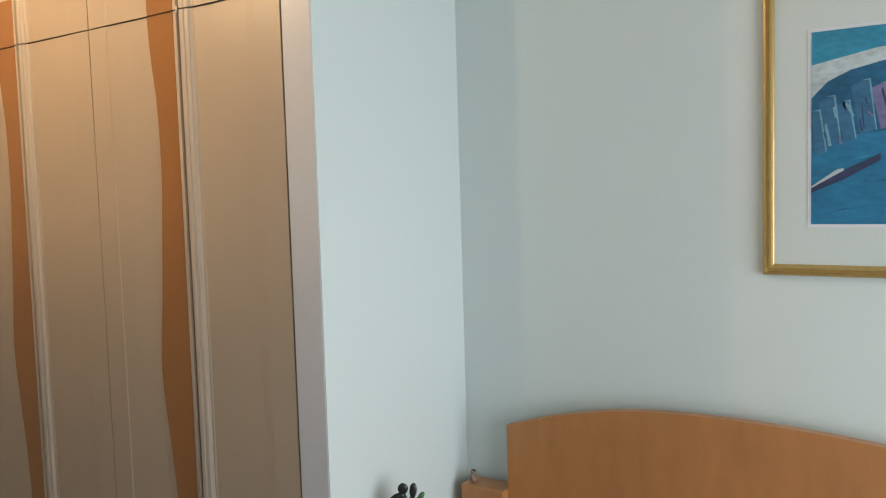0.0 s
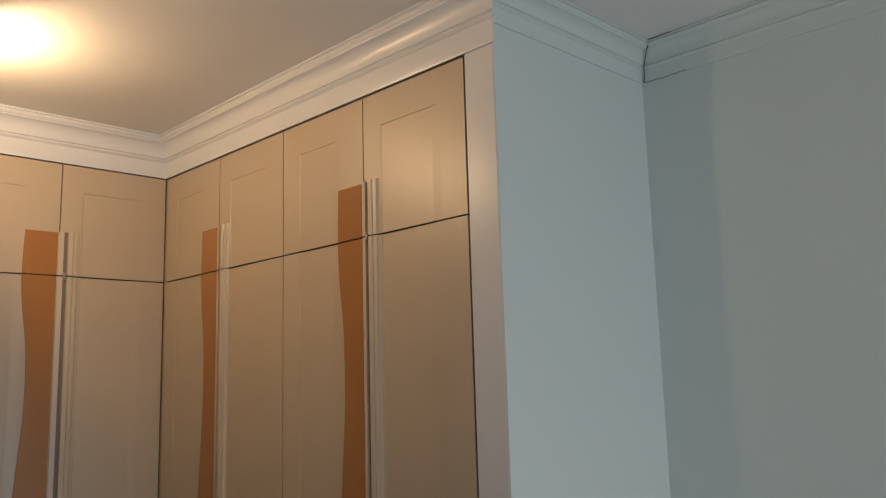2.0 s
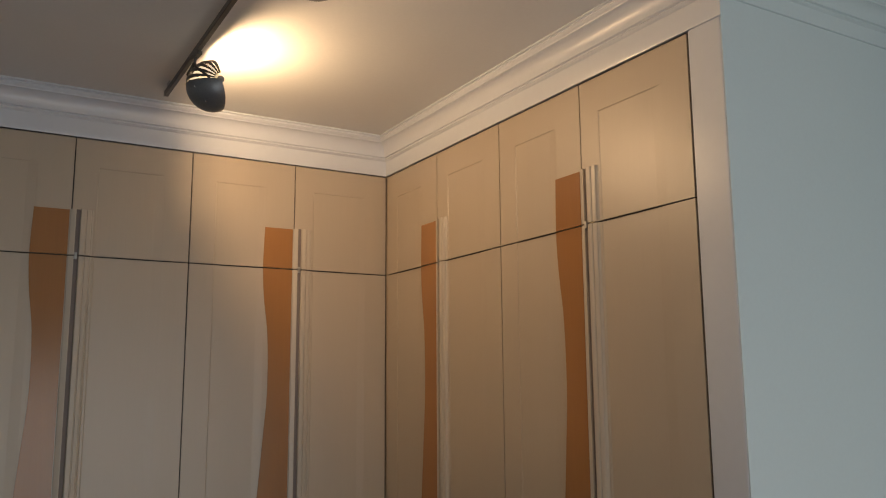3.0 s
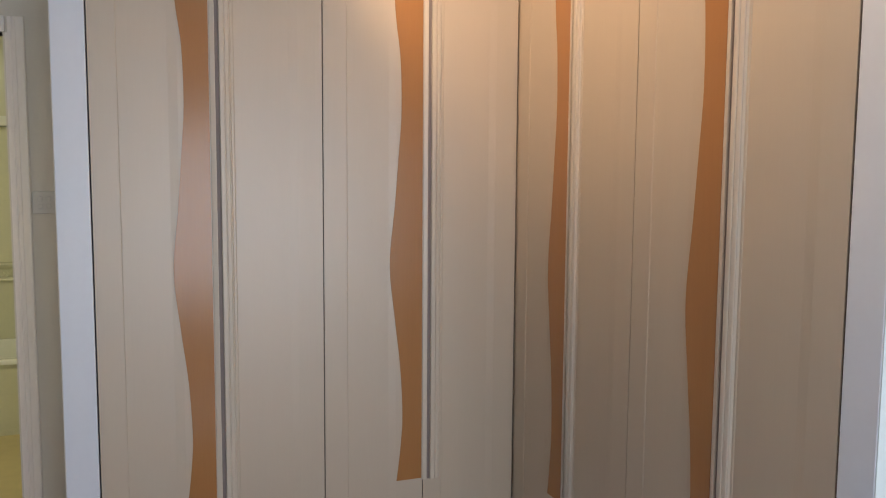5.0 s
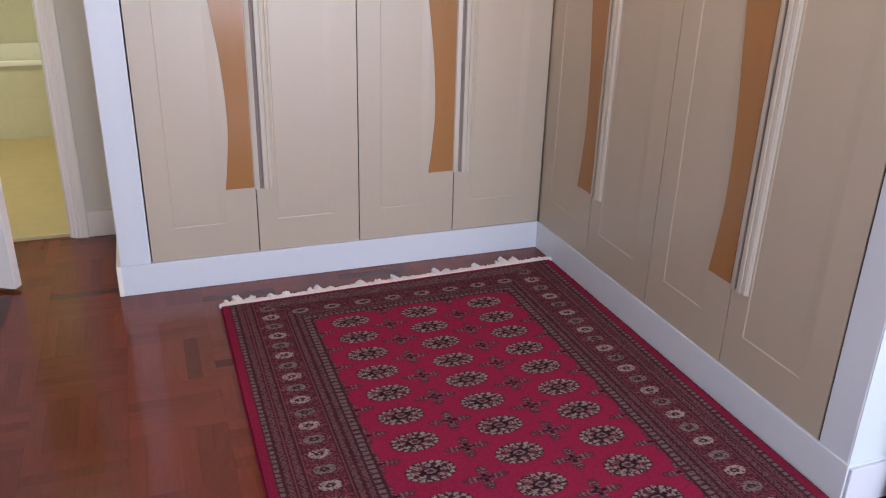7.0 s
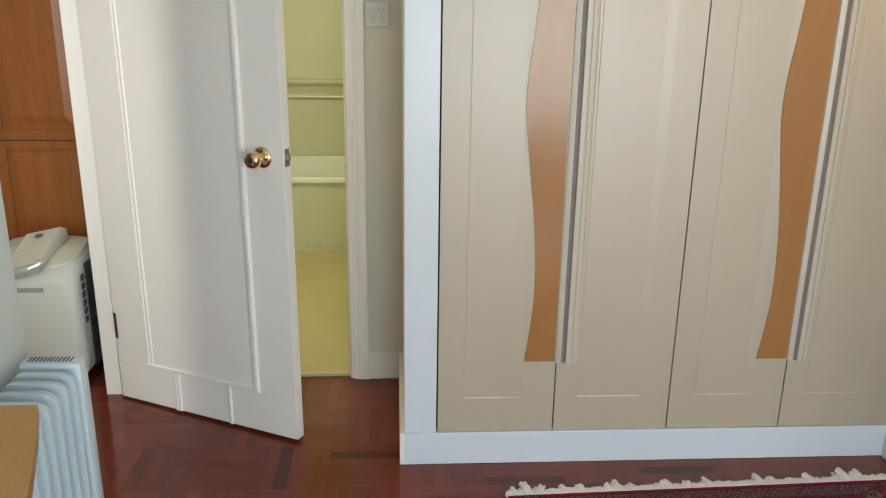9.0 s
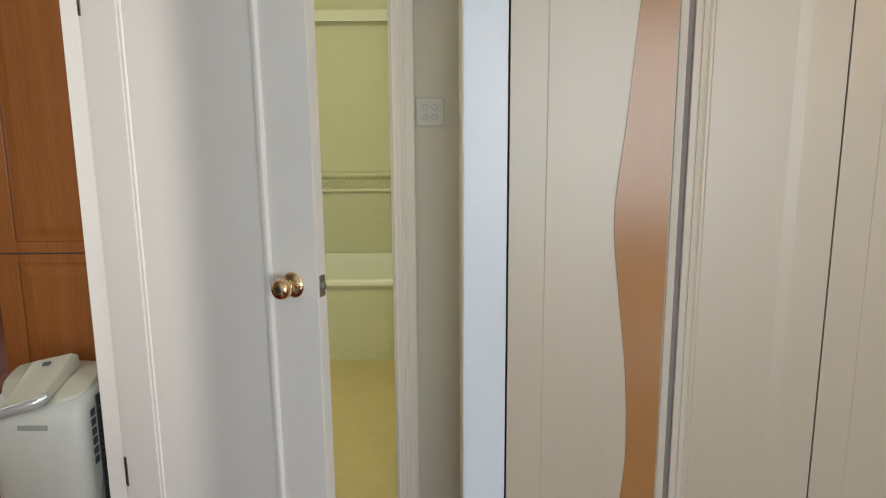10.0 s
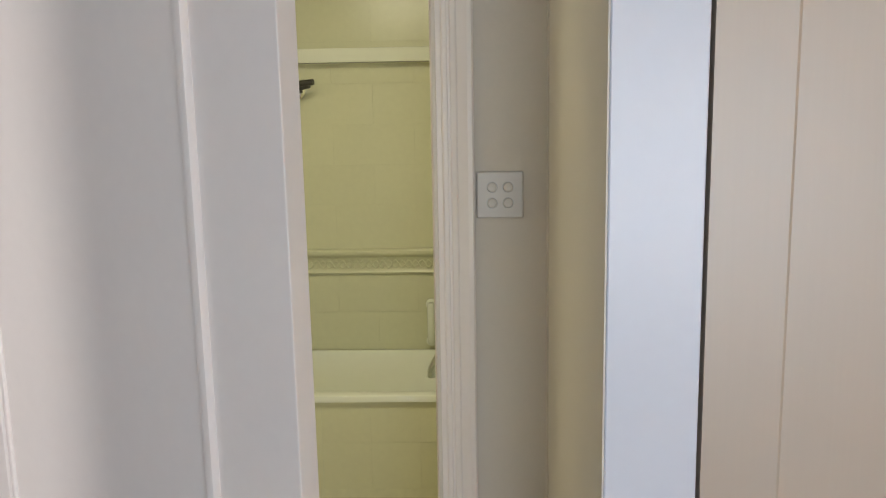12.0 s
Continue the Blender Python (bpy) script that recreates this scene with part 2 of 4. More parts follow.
structure("wall_hall_west", boxed(-6.2, -6.1, -1.2, 4.1, 0, CEIL), PLAIN, "plain hall side wall", "wall")
structure("wall_hall_south", boxed(-6.1, LEFT - 0.12, -1.3, -1.2, 0, CEIL), PLAIN, "plain hall wall", "wall")
structure("wall_wardrobe_back", boxed(-1.64, HEAD, 0.62, 0.72, 0, CEIL), PLAIN, "plain wall behind the wardrobe", "wall")
structure("wall_wardrobe_side", boxed(0.62, 0.72, JOG + 0.1, 0.62, 0, CEIL), PLAIN, "plain wall behind the wardrobe", "wall")
structure("ceiling", boxed(-6.2, HEAD + 0.12, BACK - 0.15, 4.2, CEIL, CEIL + 0.1), CEILING, "plain white painted ceiling", "ceiling")


def cornice_run(name, a, b, out, mitre_a, mitre_b, label, low=2.605, material=None):
    """Moulding from a to b along a wall; out points into the room; mitres lengthen (+) or shorten (-) the ends."""
    prof = [(0.0, 2.605), (0.006, 2.605), (0.008, 2.612), (0.008, 2.664), (0.013, 2.667), (0.016, 2.672), (0.013, 2.677), (0.019, 2.680), (0.019, 2.684)]
    for i in range(9):
        s = i / 8 * math.pi / 2
        prof.append((0.019 + 0.030 * (1 - math.cos(s)), 2.684 + 0.046 * math.sin(s)))
    prof += [(0.050, 2.734), (0.055, 2.737), (0.058, 2.743), (0.055, 2.749), (0.062, 2.751), (0.062, 2.756), (0.0, 2.756)]
    prof = [(q, CEIL - 0.001 - (2.756 - z) * (CEIL - low) / (CEIL - 2.605)) for q, z in prof]
    a, b, out = Vector((*a, 0)), Vector((*b, 0)), Vector((*out, 0))
    run = (b - a).normalized()
    bm = bmesh.new()
    ends = []
    for p, mitre, sign in ((a, mitre_a, -1), (b, mitre_b, 1)):
        ends.append([bm.verts.new(p + out * q + run * (sign * mitre * q) + Vector((0, 0, z))) for q, z in prof])
    n = len(prof)
    for i in range(n):
        bm.faces.new((ends[0][i], ends[0][(i + 1) % n], ends[1][(i + 1) % n], ends[1][i]))
    bm.faces.new(ends[0][::-1])
    bm.faces.new(ends[1])
    return structure(name, bm, material or TRIM, label, "cornice", smooth=35)


CL = "white moulded plaster cornice under the ceiling"
cornice_run("cornice", (-1.635, 0), (0, 0), (0, -1), 1, -1, CL)
cornice_run("cornice", (0, 0), (0, JOG), (-1, 0), -1, 1, CL)
cornice_run("cornice", (0, JOG), (HEAD, JOG), (0, -1), 1, -1, "pale blue-white painted cornice with a fine crack", 2.655, WALL)
cornice_run("cornice", (HEAD, JOG), (HEAD, BACK), (-1, 0), -1, -1, "pale blue-white painted cornice with a fine crack", 2.655, WALL)
cornice_run("cornice", (HEAD, BACK), (LEFT, BACK), (0, 1), -1, -1, CL, 2.635)
cornice_run("cornice", (LEFT, BACK), (LEFT, -0.42), (1, 0), -1, 0, CL, 2.635)
cornice_run("cornice", (-1.635, SWITCH), (-1.635, 0), (-1, 0), -1, 1, CL)
cornice_run("cornice", (-2.80, SWITCH), (-1.635, SWITCH), (0, -1), 0, -1, CL)

crack = bmesh.new()
rc = random.Random(3)
tube(crack, [(HEAD - 0.010, JOG - 0.014 - 0.012 * i, 2.6545 + rc.uniform(-0.0012, 0.0012)) for i in range(12)], 0.0008, 5)
tube(crack, [(HEAD - 0.010, JOG - 0.012, 2.655), (HEAD - 0.014, JOG - 0.018, 2.675), (HEAD - 0.018, JOG - 0.020, 2.695), (HEAD - 0.032, JOG - 0.036, 2.722), (HEAD - 0.056, JOG - 0.060, 2.742)], 0.0015, 5)
tube(crack, [(HEAD - 0.0635, JOG - 0.066 - 0.012 * i, 2.7545 + rc.uniform(-0.001, 0.001)) for i in range(7)], 0.0009, 5)
part("crack", crack, CARCASS, bpy.data.objects["cornice.003"], "thin dark crack")

# ---- wardrobes ----
ZB, ZS, ZT = 0.116, 2.206, 2.604
WAVE = [(0.367, 0.104), (0.48, 0.090), (0.61, 0.081), (0.81, 0.090), (1.0, 0.112), (1.2, 0.131), (1.42, 0.112), (1.6, 0.098), (1.76, 0.087), (1.96, 0.091), (2.1, 0.108), (2.206, 0.114), (2.357, 0.110)]


def door_panel(w, z0, z1, field):
    """A 20 mm door of width w with a shallow sunk field (left, right, bottom, top); its front lies at y = 0."""
    bm = bmesh.new()
    fl, fr, fb, ft = field
    xs, zs = (0, fl, fr, w), (z0, fb, ft, z1)
    grid = [[bm.verts.new((x, 0, z)) for x in xs] for z in zs]
    sunk = [[bm.verts.new((x, 0.0018, z)) for x in (fl + 0.0035, fr - 0.030)] for z in (fb + (0.0035 if fb > z0 else 0), ft - (0.0035 if ft < z1 else 0))]
    for j in range(3):
        for i in range(3):
            if i == 1 and j == 1:
                continue
            if zs[j + 1] - zs[j] < 1e-6:
                continue
            bm.faces.new((grid[j][i], grid[j][i + 1], grid[j + 1][i + 1], grid[j + 1][i]))
    a = (grid[1][1], grid[1][2], grid[2][2], grid[2][1])
    b = (sunk[0][0], sunk[0][1], sunk[1][1], sunk[1][0])
    for i in range(4):
        bm.faces.new((a[i], a[(i + 1) % 4], b[(i + 1) % 4], b[i]))
    bm.faces.new(b)
    bk = [bm.verts.new(p) for p in ((0, 0.02, z0), (w, 0.02, z0), (w, 0.02, z1), (0, 0.02, z1))]
    bm.faces.new(bk[::-1])
    low = [grid[0][i] for i in range(4)]
    top = [grid[3][i] for i in range(4)]
    lft = [grid[j][0] for j in range(4)]
    rgt = [grid[j][3] for j in range(4)]
    bm.faces.new(low[::-1] + [bk[0], bk[1]])
    bm.faces.new(top + [bk[2], bk[3]])
    bm.faces.new(lft + [bk[3], bk[0]])
    bm.faces.new(rgt[::-1] + [bk[1], bk[2]])
    bmesh.ops.remove_doubles(bm, verts=bm.verts[:], dist=1e-5)
    return bm


def inlay(w, z0, z1):
    rows = [(z, v) for z, v in smooth_steps(WAVE, 80) if z0 - 1e-6 <= z <= z1 + 1e-6]
    rows = [(z0, smooth_at(z0))] + [r for r in rows if z0 + 0.003 < r[0] < z1 - 0.003] + [(z1, smooth_at(z1))]
    right = w - 0.0042
    line = [(right, 0, z0), (right, 0, z1)] + [(w - v, 0, z) for z, v in reversed(rows)]
    bm = bmesh.new()
    prism(bm, [(x, -0.0025, z) for x, _, z in line], (0, 0.004, 0))
    return bm


def smooth_at(z):
    return min(smooth_steps(WAVE, 200), key=lambda r: abs(r[0] - z))[1]


FLUTES = [(-0.0055, 0.0), (-0.0055, 0.0035), (-0.0045, 0.0045), (0.009, 0.0075), (0.0115, 0.0075), (0.0122, 0.0008), (0.0252, 0.0008), (0.0258, 0.0085), (0.0275, 0.0102), (0.040, 0.0098), (0.0425, 0.0080),
          (0.0432, 0.0052), (0.0446, 0.0052), (0.0455, 0.0078), (0.056, 0.0066), (0.0585, 0.0050), (0.0592, 0.0026), (0.0606, 0.0026), (0.0615, 0.0036), (0.066, 0.0)]


def fluted(z0, z1):
    bm = bmesh.new()
    prism(bm, [(s, -h, z0) for s, h in FLUTES], (0, 0, z1 - z0))
    return bm


def wardrobe_unit(m, w, label):
    """Two tall doors under two short ones, width w each."""
    unit = thing("wardrobe", label, "wardrobe", m, group="built-in wardrobe units")
    part("carcass", boxed(0, 2 * w, 0.021, 0.58, ZB - 0.004, ZT + 0.002), CARCASS, unit)
    g = 0.0021
    # dark fillers in the door gaps, imitating the shade between the doors
    for x in (w, 2 * w):
        part("stile", boxed(x - 0.0018, x + 0.0018, 0.004, 0.0208, ZB, ZT), CARCASS, unit)
    part("rail", boxed(0.002, 2 * w - 0.002, 0.004, 0.0208, ZS - 0.0018, ZS + 0.0018), CARCASS, unit)
    for up, (z0, z1) in enumerate(((ZB + 0.002, ZS - g), (ZS + g, ZT - g))):
        fb, ft = (0.238, z1) if not up else (z0, 2.508)
        left = part("upper_door" if up else "lower_door", door_panel(w - 2 * g, z0, z1, (0.084, w - 0.110, fb, ft)), MAPLE, unit, m=pose(g, 0, 0))
        part("inlay", inlay(w - 2 * g, max(z0, 0.368), min(z1, 2.357)), CHERRY, left, "wavy cherry-wood inlay band")
        right = part("upper_door" if up else "lower_door", door_panel(w - 2 * g, z0, z1, (0.072, w - 0.092, fb, ft)), MAPLE, unit, m=pose(w + g, 0, 0))
        part("pull_moulding", fluted(max(z0, 0.362), min(z1, 2.360)), MAPLE_SOLID, right, "pale fluted full-height pull")
        # thin dark strip imitates the shade deep in the finger groove
        part("groove_shade_strip", boxed(0.0123, 0.0251, -0.0016, -0.0007, max(z0, 0.362), min(z1, 2.360)), GROOVE_SHADE, right, "dark strip painted as the finger groove's shade")
        if up:
            part("catch", boxed(0.0125, 0.0215, -0.010, -0.001, ZS - 0.012, ZS + 0.010, bevel=0.001), STEEL, right, "small metal catch")
    return unit


UL = "maple wardrobe unit with wavy cherry inlays"
wardrobe_unit(pose(-1.530, 0.002, 0), 0.3825, UL + " beside the bathroom passage")
wardrobe_unit(pose(-0.765, 0.002, 0), 0.3825, UL + " in the corner")
wardrobe_unit(pose(0.002, -0.008, 0, 0, 0, -90), 0.397, UL + " in the corner")
wardrobe_unit(pose(0.002, -0.802, 0, 0, 0, -90), 0.3965, UL + " beside the bed wall")

# white surround of the wardrobes
structure("trim_wardrobe_corner", boxed(0.0045, 0.0215, -0.0095, 0.0215, ZB, ZT), MAPLE, "slim maple filler strip in the wardrobe corner", "trim")
bm = bmesh.new()
box(bm, -1.635, -1.533, 0, 0.64, ZB, 2.61, bevel=0.002)
structure("trim_wardrobe_end", bm, TRIM, "white painted end panel of the wardrobe", "trim")
# dark filler added in the gap to imitate its shade
structure("trim_gap_shade", boxed(0.004, 0.02, -1.5995, -1.5955, ZB, ZT), CARCASS, "dark strip standing in for shade in the gap beside the wardrobe door", "trim")
structure("trim_wardrobe_end_bed", boxed(0, 0.6, JOG + 0.003, -1.5997, ZB, 2.61, bevel=0.002), TRIM, "white painted end panel of the wardrobe", "trim")
structure("trim_wardrobe_side", boxed(-1.6372, -1.6352, 0.0012, 0.638, ZB, 2.605), PLAIN, "warm off-white painted side of the wardrobe", "trim")
structure("baseboard_wardrobe", boxed(-1.635, 0.0, -0.004, 0.6, 0, ZB, bevel=0.002), TRIM, "white painted plinth under the wardrobe", "baseboard")
structure("baseboard_wardrobe_bed", boxed(-0.004, 0.6, JOG - 0.004, -0.004, 0, ZB, bevel=0.002), TRIM, "white painted plinth under the wardrobe", "baseboard")

# ---- bathroom doorway and door ----
dw = structure("door_frame_bathroom", boxed(-2.775, -2.717, 0.522, 0.66, 0.0, 2.10, bevel=0.003), DOORPAINT, "white painted bathroom door frame", "door frame")
part("jamb", boxed(-2.717, -2.706, 0.545, 0.75, 0.0, 2.06, bevel=0.002), DOORPAINT, dw)


def casing(x0, x1, y, z0, z1):
    """Stepped upright casing on the wall plane y."""
    w = x1 - x0
    prof = [(0, 0), (0, 0.010), (0.06, 0.014), (0.16, 0.014), (0.20, 0.010), (0.26, 0.010), (0.30, 0.017), (0.44, 0.019), (0.50, 0.015), (0.56, 0.016), (0.80, 0.022), (0.94, 0.022), (1, 0.016), (1, 0)]
    bm = bmesh.new()
    prism(bm, [(x0 + w * a, y - 0.012 - 0.55 * (b - 0.012) if 0 < b else y, z0) for a, b in prof], (0, 0, z1 - z0))
    return bm


part("casing", casing(-1.830, -1.772, SWITCH, 0.0, 2.12), DOORPAINT, dw)
part("jamb", boxed(-1.840, -1.830, SWITCH - 0.006, 0.77, 0.0, 2.06, bevel=0.001), DOORPAINT, dw)
part("door_stop", boxed(-1.853, -1.841, 0.690, 0.745, 0.0, 2.06, bevel=0.001), DOORPAINT, dw)
part("head_casing", boxed(-2.717, -1.838, SWITCH - 0.018, SWITCH + 0.10, 2.06, 2.12, bevel=0.003), DOORPAINT, dw)
structure("baseboard_switch_wall", boxed(-1.772, -1.652, SWITCH - 0.012, SWITCH, 0, 0.112, bevel=0.002), DOORPAINT, "white painted baseboard", "baseboard")
structure("baseboard_wardrobe_side", boxed(-1.652, -1.635, -0.004, SWITCH, 0, ZB, bevel=0.002), DOORPAINT, "white painted baseboard", "baseboard")
structure("baseboard_bed_wall", boxed(HEAD - 0.012, HEAD, BACK, JOG, 0, 0.11, bevel=0.002), TRIM, "white painted baseboard", "baseboard")
structure("baseboard_return", boxed(0.0, HEAD - 0.012, JOG - 0.014, JOG - 0.0045, 0, 0.11, bevel=0.002), TRIM, "white painted baseboard", "baseboard")
structure("baseboard_west", boxed(LEFT, LEFT + 0.012, BACK, -0.43, 0, 0.11, bevel=0.002), TRIM, "white painted baseboard", "baseboard")

DOOR_W, DOOR_H = 0.789, 2.04
door = thing("bathroom_door", "white painted panel door standing half open at the bathroom", "door", pose(-2.706, 0.499, 0, 0, -0.35, -26.9))
part("leaf", boxed(0, DOOR_W, 0, 0.038, 0.008, DOOR_H, bevel=0.002), DOORPAINT, door)


def bead_bar(a, b, w, h):
    """Rounded bead on the door face from a to b, (along, height)."""
    (u0, z0), (u1, z1) = a, b
    bm = bmesh.new()
    prof = [(-0.5, 0), (-0.5, 0.35), (-0.3, 0.9), (0, 1), (0.3, 0.9), (0.5, 0.35), (0.5, 0)]
    if abs(u1 - u0) < abs(z1 - z0):
        prism(bm, [(u0 + p * w, -q * h, z0) for p, q in prof], (u1 - u0, 0, z1 - z0))
    else:
        prism(bm, [(u0, -q * h, z0 + p * w) for p, q in prof], (u1 - u0, 0, z1 - z0))
    return bm


for u, w in ((0.150, 0.010), (0.166, 0.012)):
    part("bead", bead_bar((u, 0.172), (u, 1.90), w, 0.005), DOORPAINT, door, smooth=40)
part("bead", bead_bar((0.632, 0.160), (0.632, 1.90), 0.022, 0.011), DOORPAINT, door, smooth=40)
part("bead", bead_bar((0.143, 0.166), (0.643, 0.166), 0.016, 0.009), DOORPAINT, door, smooth=40)
part("bead", bead_bar((0.143, 1.905), (0.643, 1.905), 0.016, 0.009), DOORPAINT, door, smooth=40)
for u in (0.270, 0.284, 0.512):
    part("bead", bead_bar((u, 0.009), (u, 0.158), 0.012, 0.008), DOORPAINT, door, smooth=40)
for z in (0.25, 1.70):
    hinge = part("hinge", boxed(0.002, 0.014, -0.0035, 0.0, z, z + 0.10, bevel=0.001), STEEL, door, "dark steel hinge")
bm = bmesh.new()
knob_m = pose(0.710, 0, 0.991, 90, 0, 0)
lathe(bm, [(0.0, 0), (0.034, 0), (0.035, 0.003), (0.032, 0.008), (0.024, 0.011), (0.016, 0.014), (0.013, 0.022), (0.016, 0.028), (0.024, 0.034), (0.028, 0.044), (0.0285, 0.052), (0.026, 0.060), (0.020, 0.066), (0.012, 0.067), (0.011, 0.065), (0.0, 0.065)][1:], knob_m, 32)
knob = part("door_knob", bm, BRASS, door, "polished brass knob", smooth=40)
bm = bmesh.new()
lathe(bm, [(0.0095, 0.0652), (0.0095, 0.0662), (0.001, 0.0664)], knob_m, 16)
part("keyhole", bm, DARK, knob)
plate = part("latch_plate", boxed(DOOR_W - 0.001, DOOR_W + 0.0015, 0.006, 0.030, 0.965, 1.022, bevel=0.0005), STEEL, door, "dull steel latch plate")
part("bolt", boxed(DOOR_W, DOOR_W + 0.011, 0.012, 0.024, 0.985, 1.004, bevel=0.003), STEEL, plate)

# ---- light switch ----
sw = thing("light_switch", "white square four-gang switch plate on the wall", "light switch", pose(-1.7255, SWITCH, 1.4175))
part("plate", boxed(-0.043, 0.043, -0.009, 0, -0.043, 0.043, bevel=0.003), PLASTIC, sw)
for dx in (-0.0145, 0.0145):
    for dz in (-0.0145, 0.0145):
        bm = bmesh.new()
        lathe(bm, [(0.0092, 0.0), (0.0092, 0.0058), (0.0080, 0.0070), (0.0045, 0.0064), (0.0010, 0.0062)], pose(dx, -0.0055, dz, 90, 0, 0), 24)
        r = part("rocker", bm, PLASTIC, sw, smooth=40)
        bm = bmesh.new()
        lathe(bm, [(0.0100, 0.0), (0.0100, 0.0007), (0.0020, 0.0008)], pose(dx, -0.0086, dz, 90, 0, 0), 24)
        part("rocker_gap", bm, GRIP, r)

# ---- bathroom ----
structure("floor_bathroom", boxed(-2.735, -1.78, 0.740, 2.962, -0.05, 0.012), BATH_FLOOR, "yellow-beige bathroom floor", "floor")
structure("sill_bathroom", boxed(-2.706, -1.846, 0.656, 0.738, -0.05, 0.016, bevel=0.004), BATH_FLOOR, "yellow-beige stone door sill", "sill")
structure("bathroom_ceiling", boxed(-2.735, -1.78, 0.75, 2.962, 2.46, 2.5), CEILING, "plain white bathroom ceiling", "ceiling")
tub = thing("bathtub", "white built-in bathtub with cream tiled front", "bathtub")
bm = bmesh.new()
outer = [(-2.73, 2.280), (-1.785, 2.280), (-1.785, 2.950), (-2.73, 2.950)]
rim, inner, bottom = [[bm.verts.new((x, y, z)) for x, y in q] for q, z in ((outer, 0.458), ([(-2.66, 2.335), (-1.86, 2.335), (-1.86, 2.925), (-2.66, 2.925)], 0.458), ([(-2.57, 2.42), (-1.93, 2.42), (-1.93, 2.84), (-2.57, 2.84)], 0.10))]
skirt = [bm.verts.new((v.co.x, v.co.y, 0.430)) for v in rim]
for a, b in ((skirt, rim), (rim, inner), (inner, bottom)):
    for i in range(4):
        bm.faces.new((a[i], a[(i + 1) % 4], b[(i + 1) % 4], b[i]))
bm.faces.new(bottom)
bmesh.ops.bevel(bm, geom=[e for e in bm.edges if len(e.link_faces) == 2], offset=0.006, segments=3, profile=0.5, affect="EDGES")
part("basin", bm, BATH_WHITE, tub, smooth=50)
part("apron", boxed(-2.73, -1.785, 2.297, 2.34, 0.012, 0.428), GROUT, tub)
part("shadow_groove", boxed(-2.73, -1.785, 2.286, 2.297, 0.417, 0.431), BATH_TILE, tub)
tap = thing("bath_tap", "chrome bath spout above the tub", "tap")
bm = bmesh.new()
tube(bm, [(-1.78, 2.60, 0.54), (-1.895, 2.60, 0.54), (-1.93, 2.60, 0.52), (-1.958, 2.60, 0.465), (-1.961, 2.60, 0.43)], 0.018, 12)
part("spout", bm, CHROME, tap, smooth=40)
bm = bmesh.new()
lathe(bm, [(0.03, 0), (0.03, 0.01), (0.02, 0.015)], pose(-1.78, 2.60, 0.54, 0, -90, 0), 20)
part("flange", bm, CHROME, tap, smooth=40)
grab = thing("grab_rail", "white grab handle on the tiled wall", "grab rail")
bm = bmesh.new()
tube(bm, [(-1.972, 2.955, 0.68), (-1.972, 2.915, 0.675), (-1.972, 2.90, 0.65), (-1.972, 2.90, 0.53), (-1.972, 2.915, 0.505), (-1.972, 2.955, 0.50)], 0.017, 10)
part("bar", bm, BATH_WHITE, grab, smooth=40)
for z in (0.50, 0.68):
    bm = bmesh.new()
    lathe(bm, [(0.026, 0), (0.026, 0.012), (0.018, 0.018)], pose(-1.972, 2.956, z, 90, 0, 0), 16)
    part("rosette", bm, BATH_WHITE, grab, smooth=40)
mix = thing("shower_mixer", "chrome shower mixer on the tiled wall", "shower mixer")
bm = bmesh.new()
tube(bm, [(-2.59, 2.95, 1.705), (-2.59, 2.87, 1.71), (-2.53, 2.84, 1.720), (-2.472, 2.83, 1.725)], 0.014, 10)
tube(bm, [(-2.55, 2.95, 1.685), (-2.55, 2.86, 1.698), (-2.492, 2.84, 1.708)], 0.010, 10)
part("lever", bm, RAIL_METAL, mix, smooth=40)
bm = bmesh.new()
lathe(bm, [(0.05, 0), (0.05, 0.02), (0.03, 0.03)], pose(-2.58, 2.956, 1.695, 90, 0, 0), 20)
part("flange", bm, CHROME, mix, smooth=40)
structure("ledge", boxed(-2.735, -1.78, 2.885, 2.962, 1.812, 1.875, bevel=0.004), BATH_WHITE, "white ledge along the tiled bathroom wall", "ledge")
bm = bmesh.new()
prism(bm, [(-2.735, y, z) for y, z in ((2.962, 0.830), (2.946, 0.830), (2.942, 0.838), (2.947, 0.845), (2.947, 0.907), (2.940, 0.913), (2.930, 0.921), (2.922, 0.933), (2.924, 0.944), (2.940, 0.950), (2.962, 0.950))], (0.955, 0, 0))
dado = structure("dado", bm, BATH_TILE, "moulded cream dado tile with a twisted relief", "dado tile", smooth=50)
rope = bmesh.new()
for i in range(15):
    x = -2.72 + i * 0.063
    tube(rope, [(x + 0.063 * k / 8, 2.947 - 0.003, 0.876 + 0.018 * math.sin(math.tau * k / 8)) for k in range(9)], 0.0045, 6)
    tube(rope, [(x + 0.063 * k / 8, 2.947 - 0.003, 0.876 - 0.018 * math.sin(math.tau * k / 8)) for k in range(9)], 0.0035, 6)
part("relief", rope, BATH_TILE, dado, "twisted relief band", smooth=60)

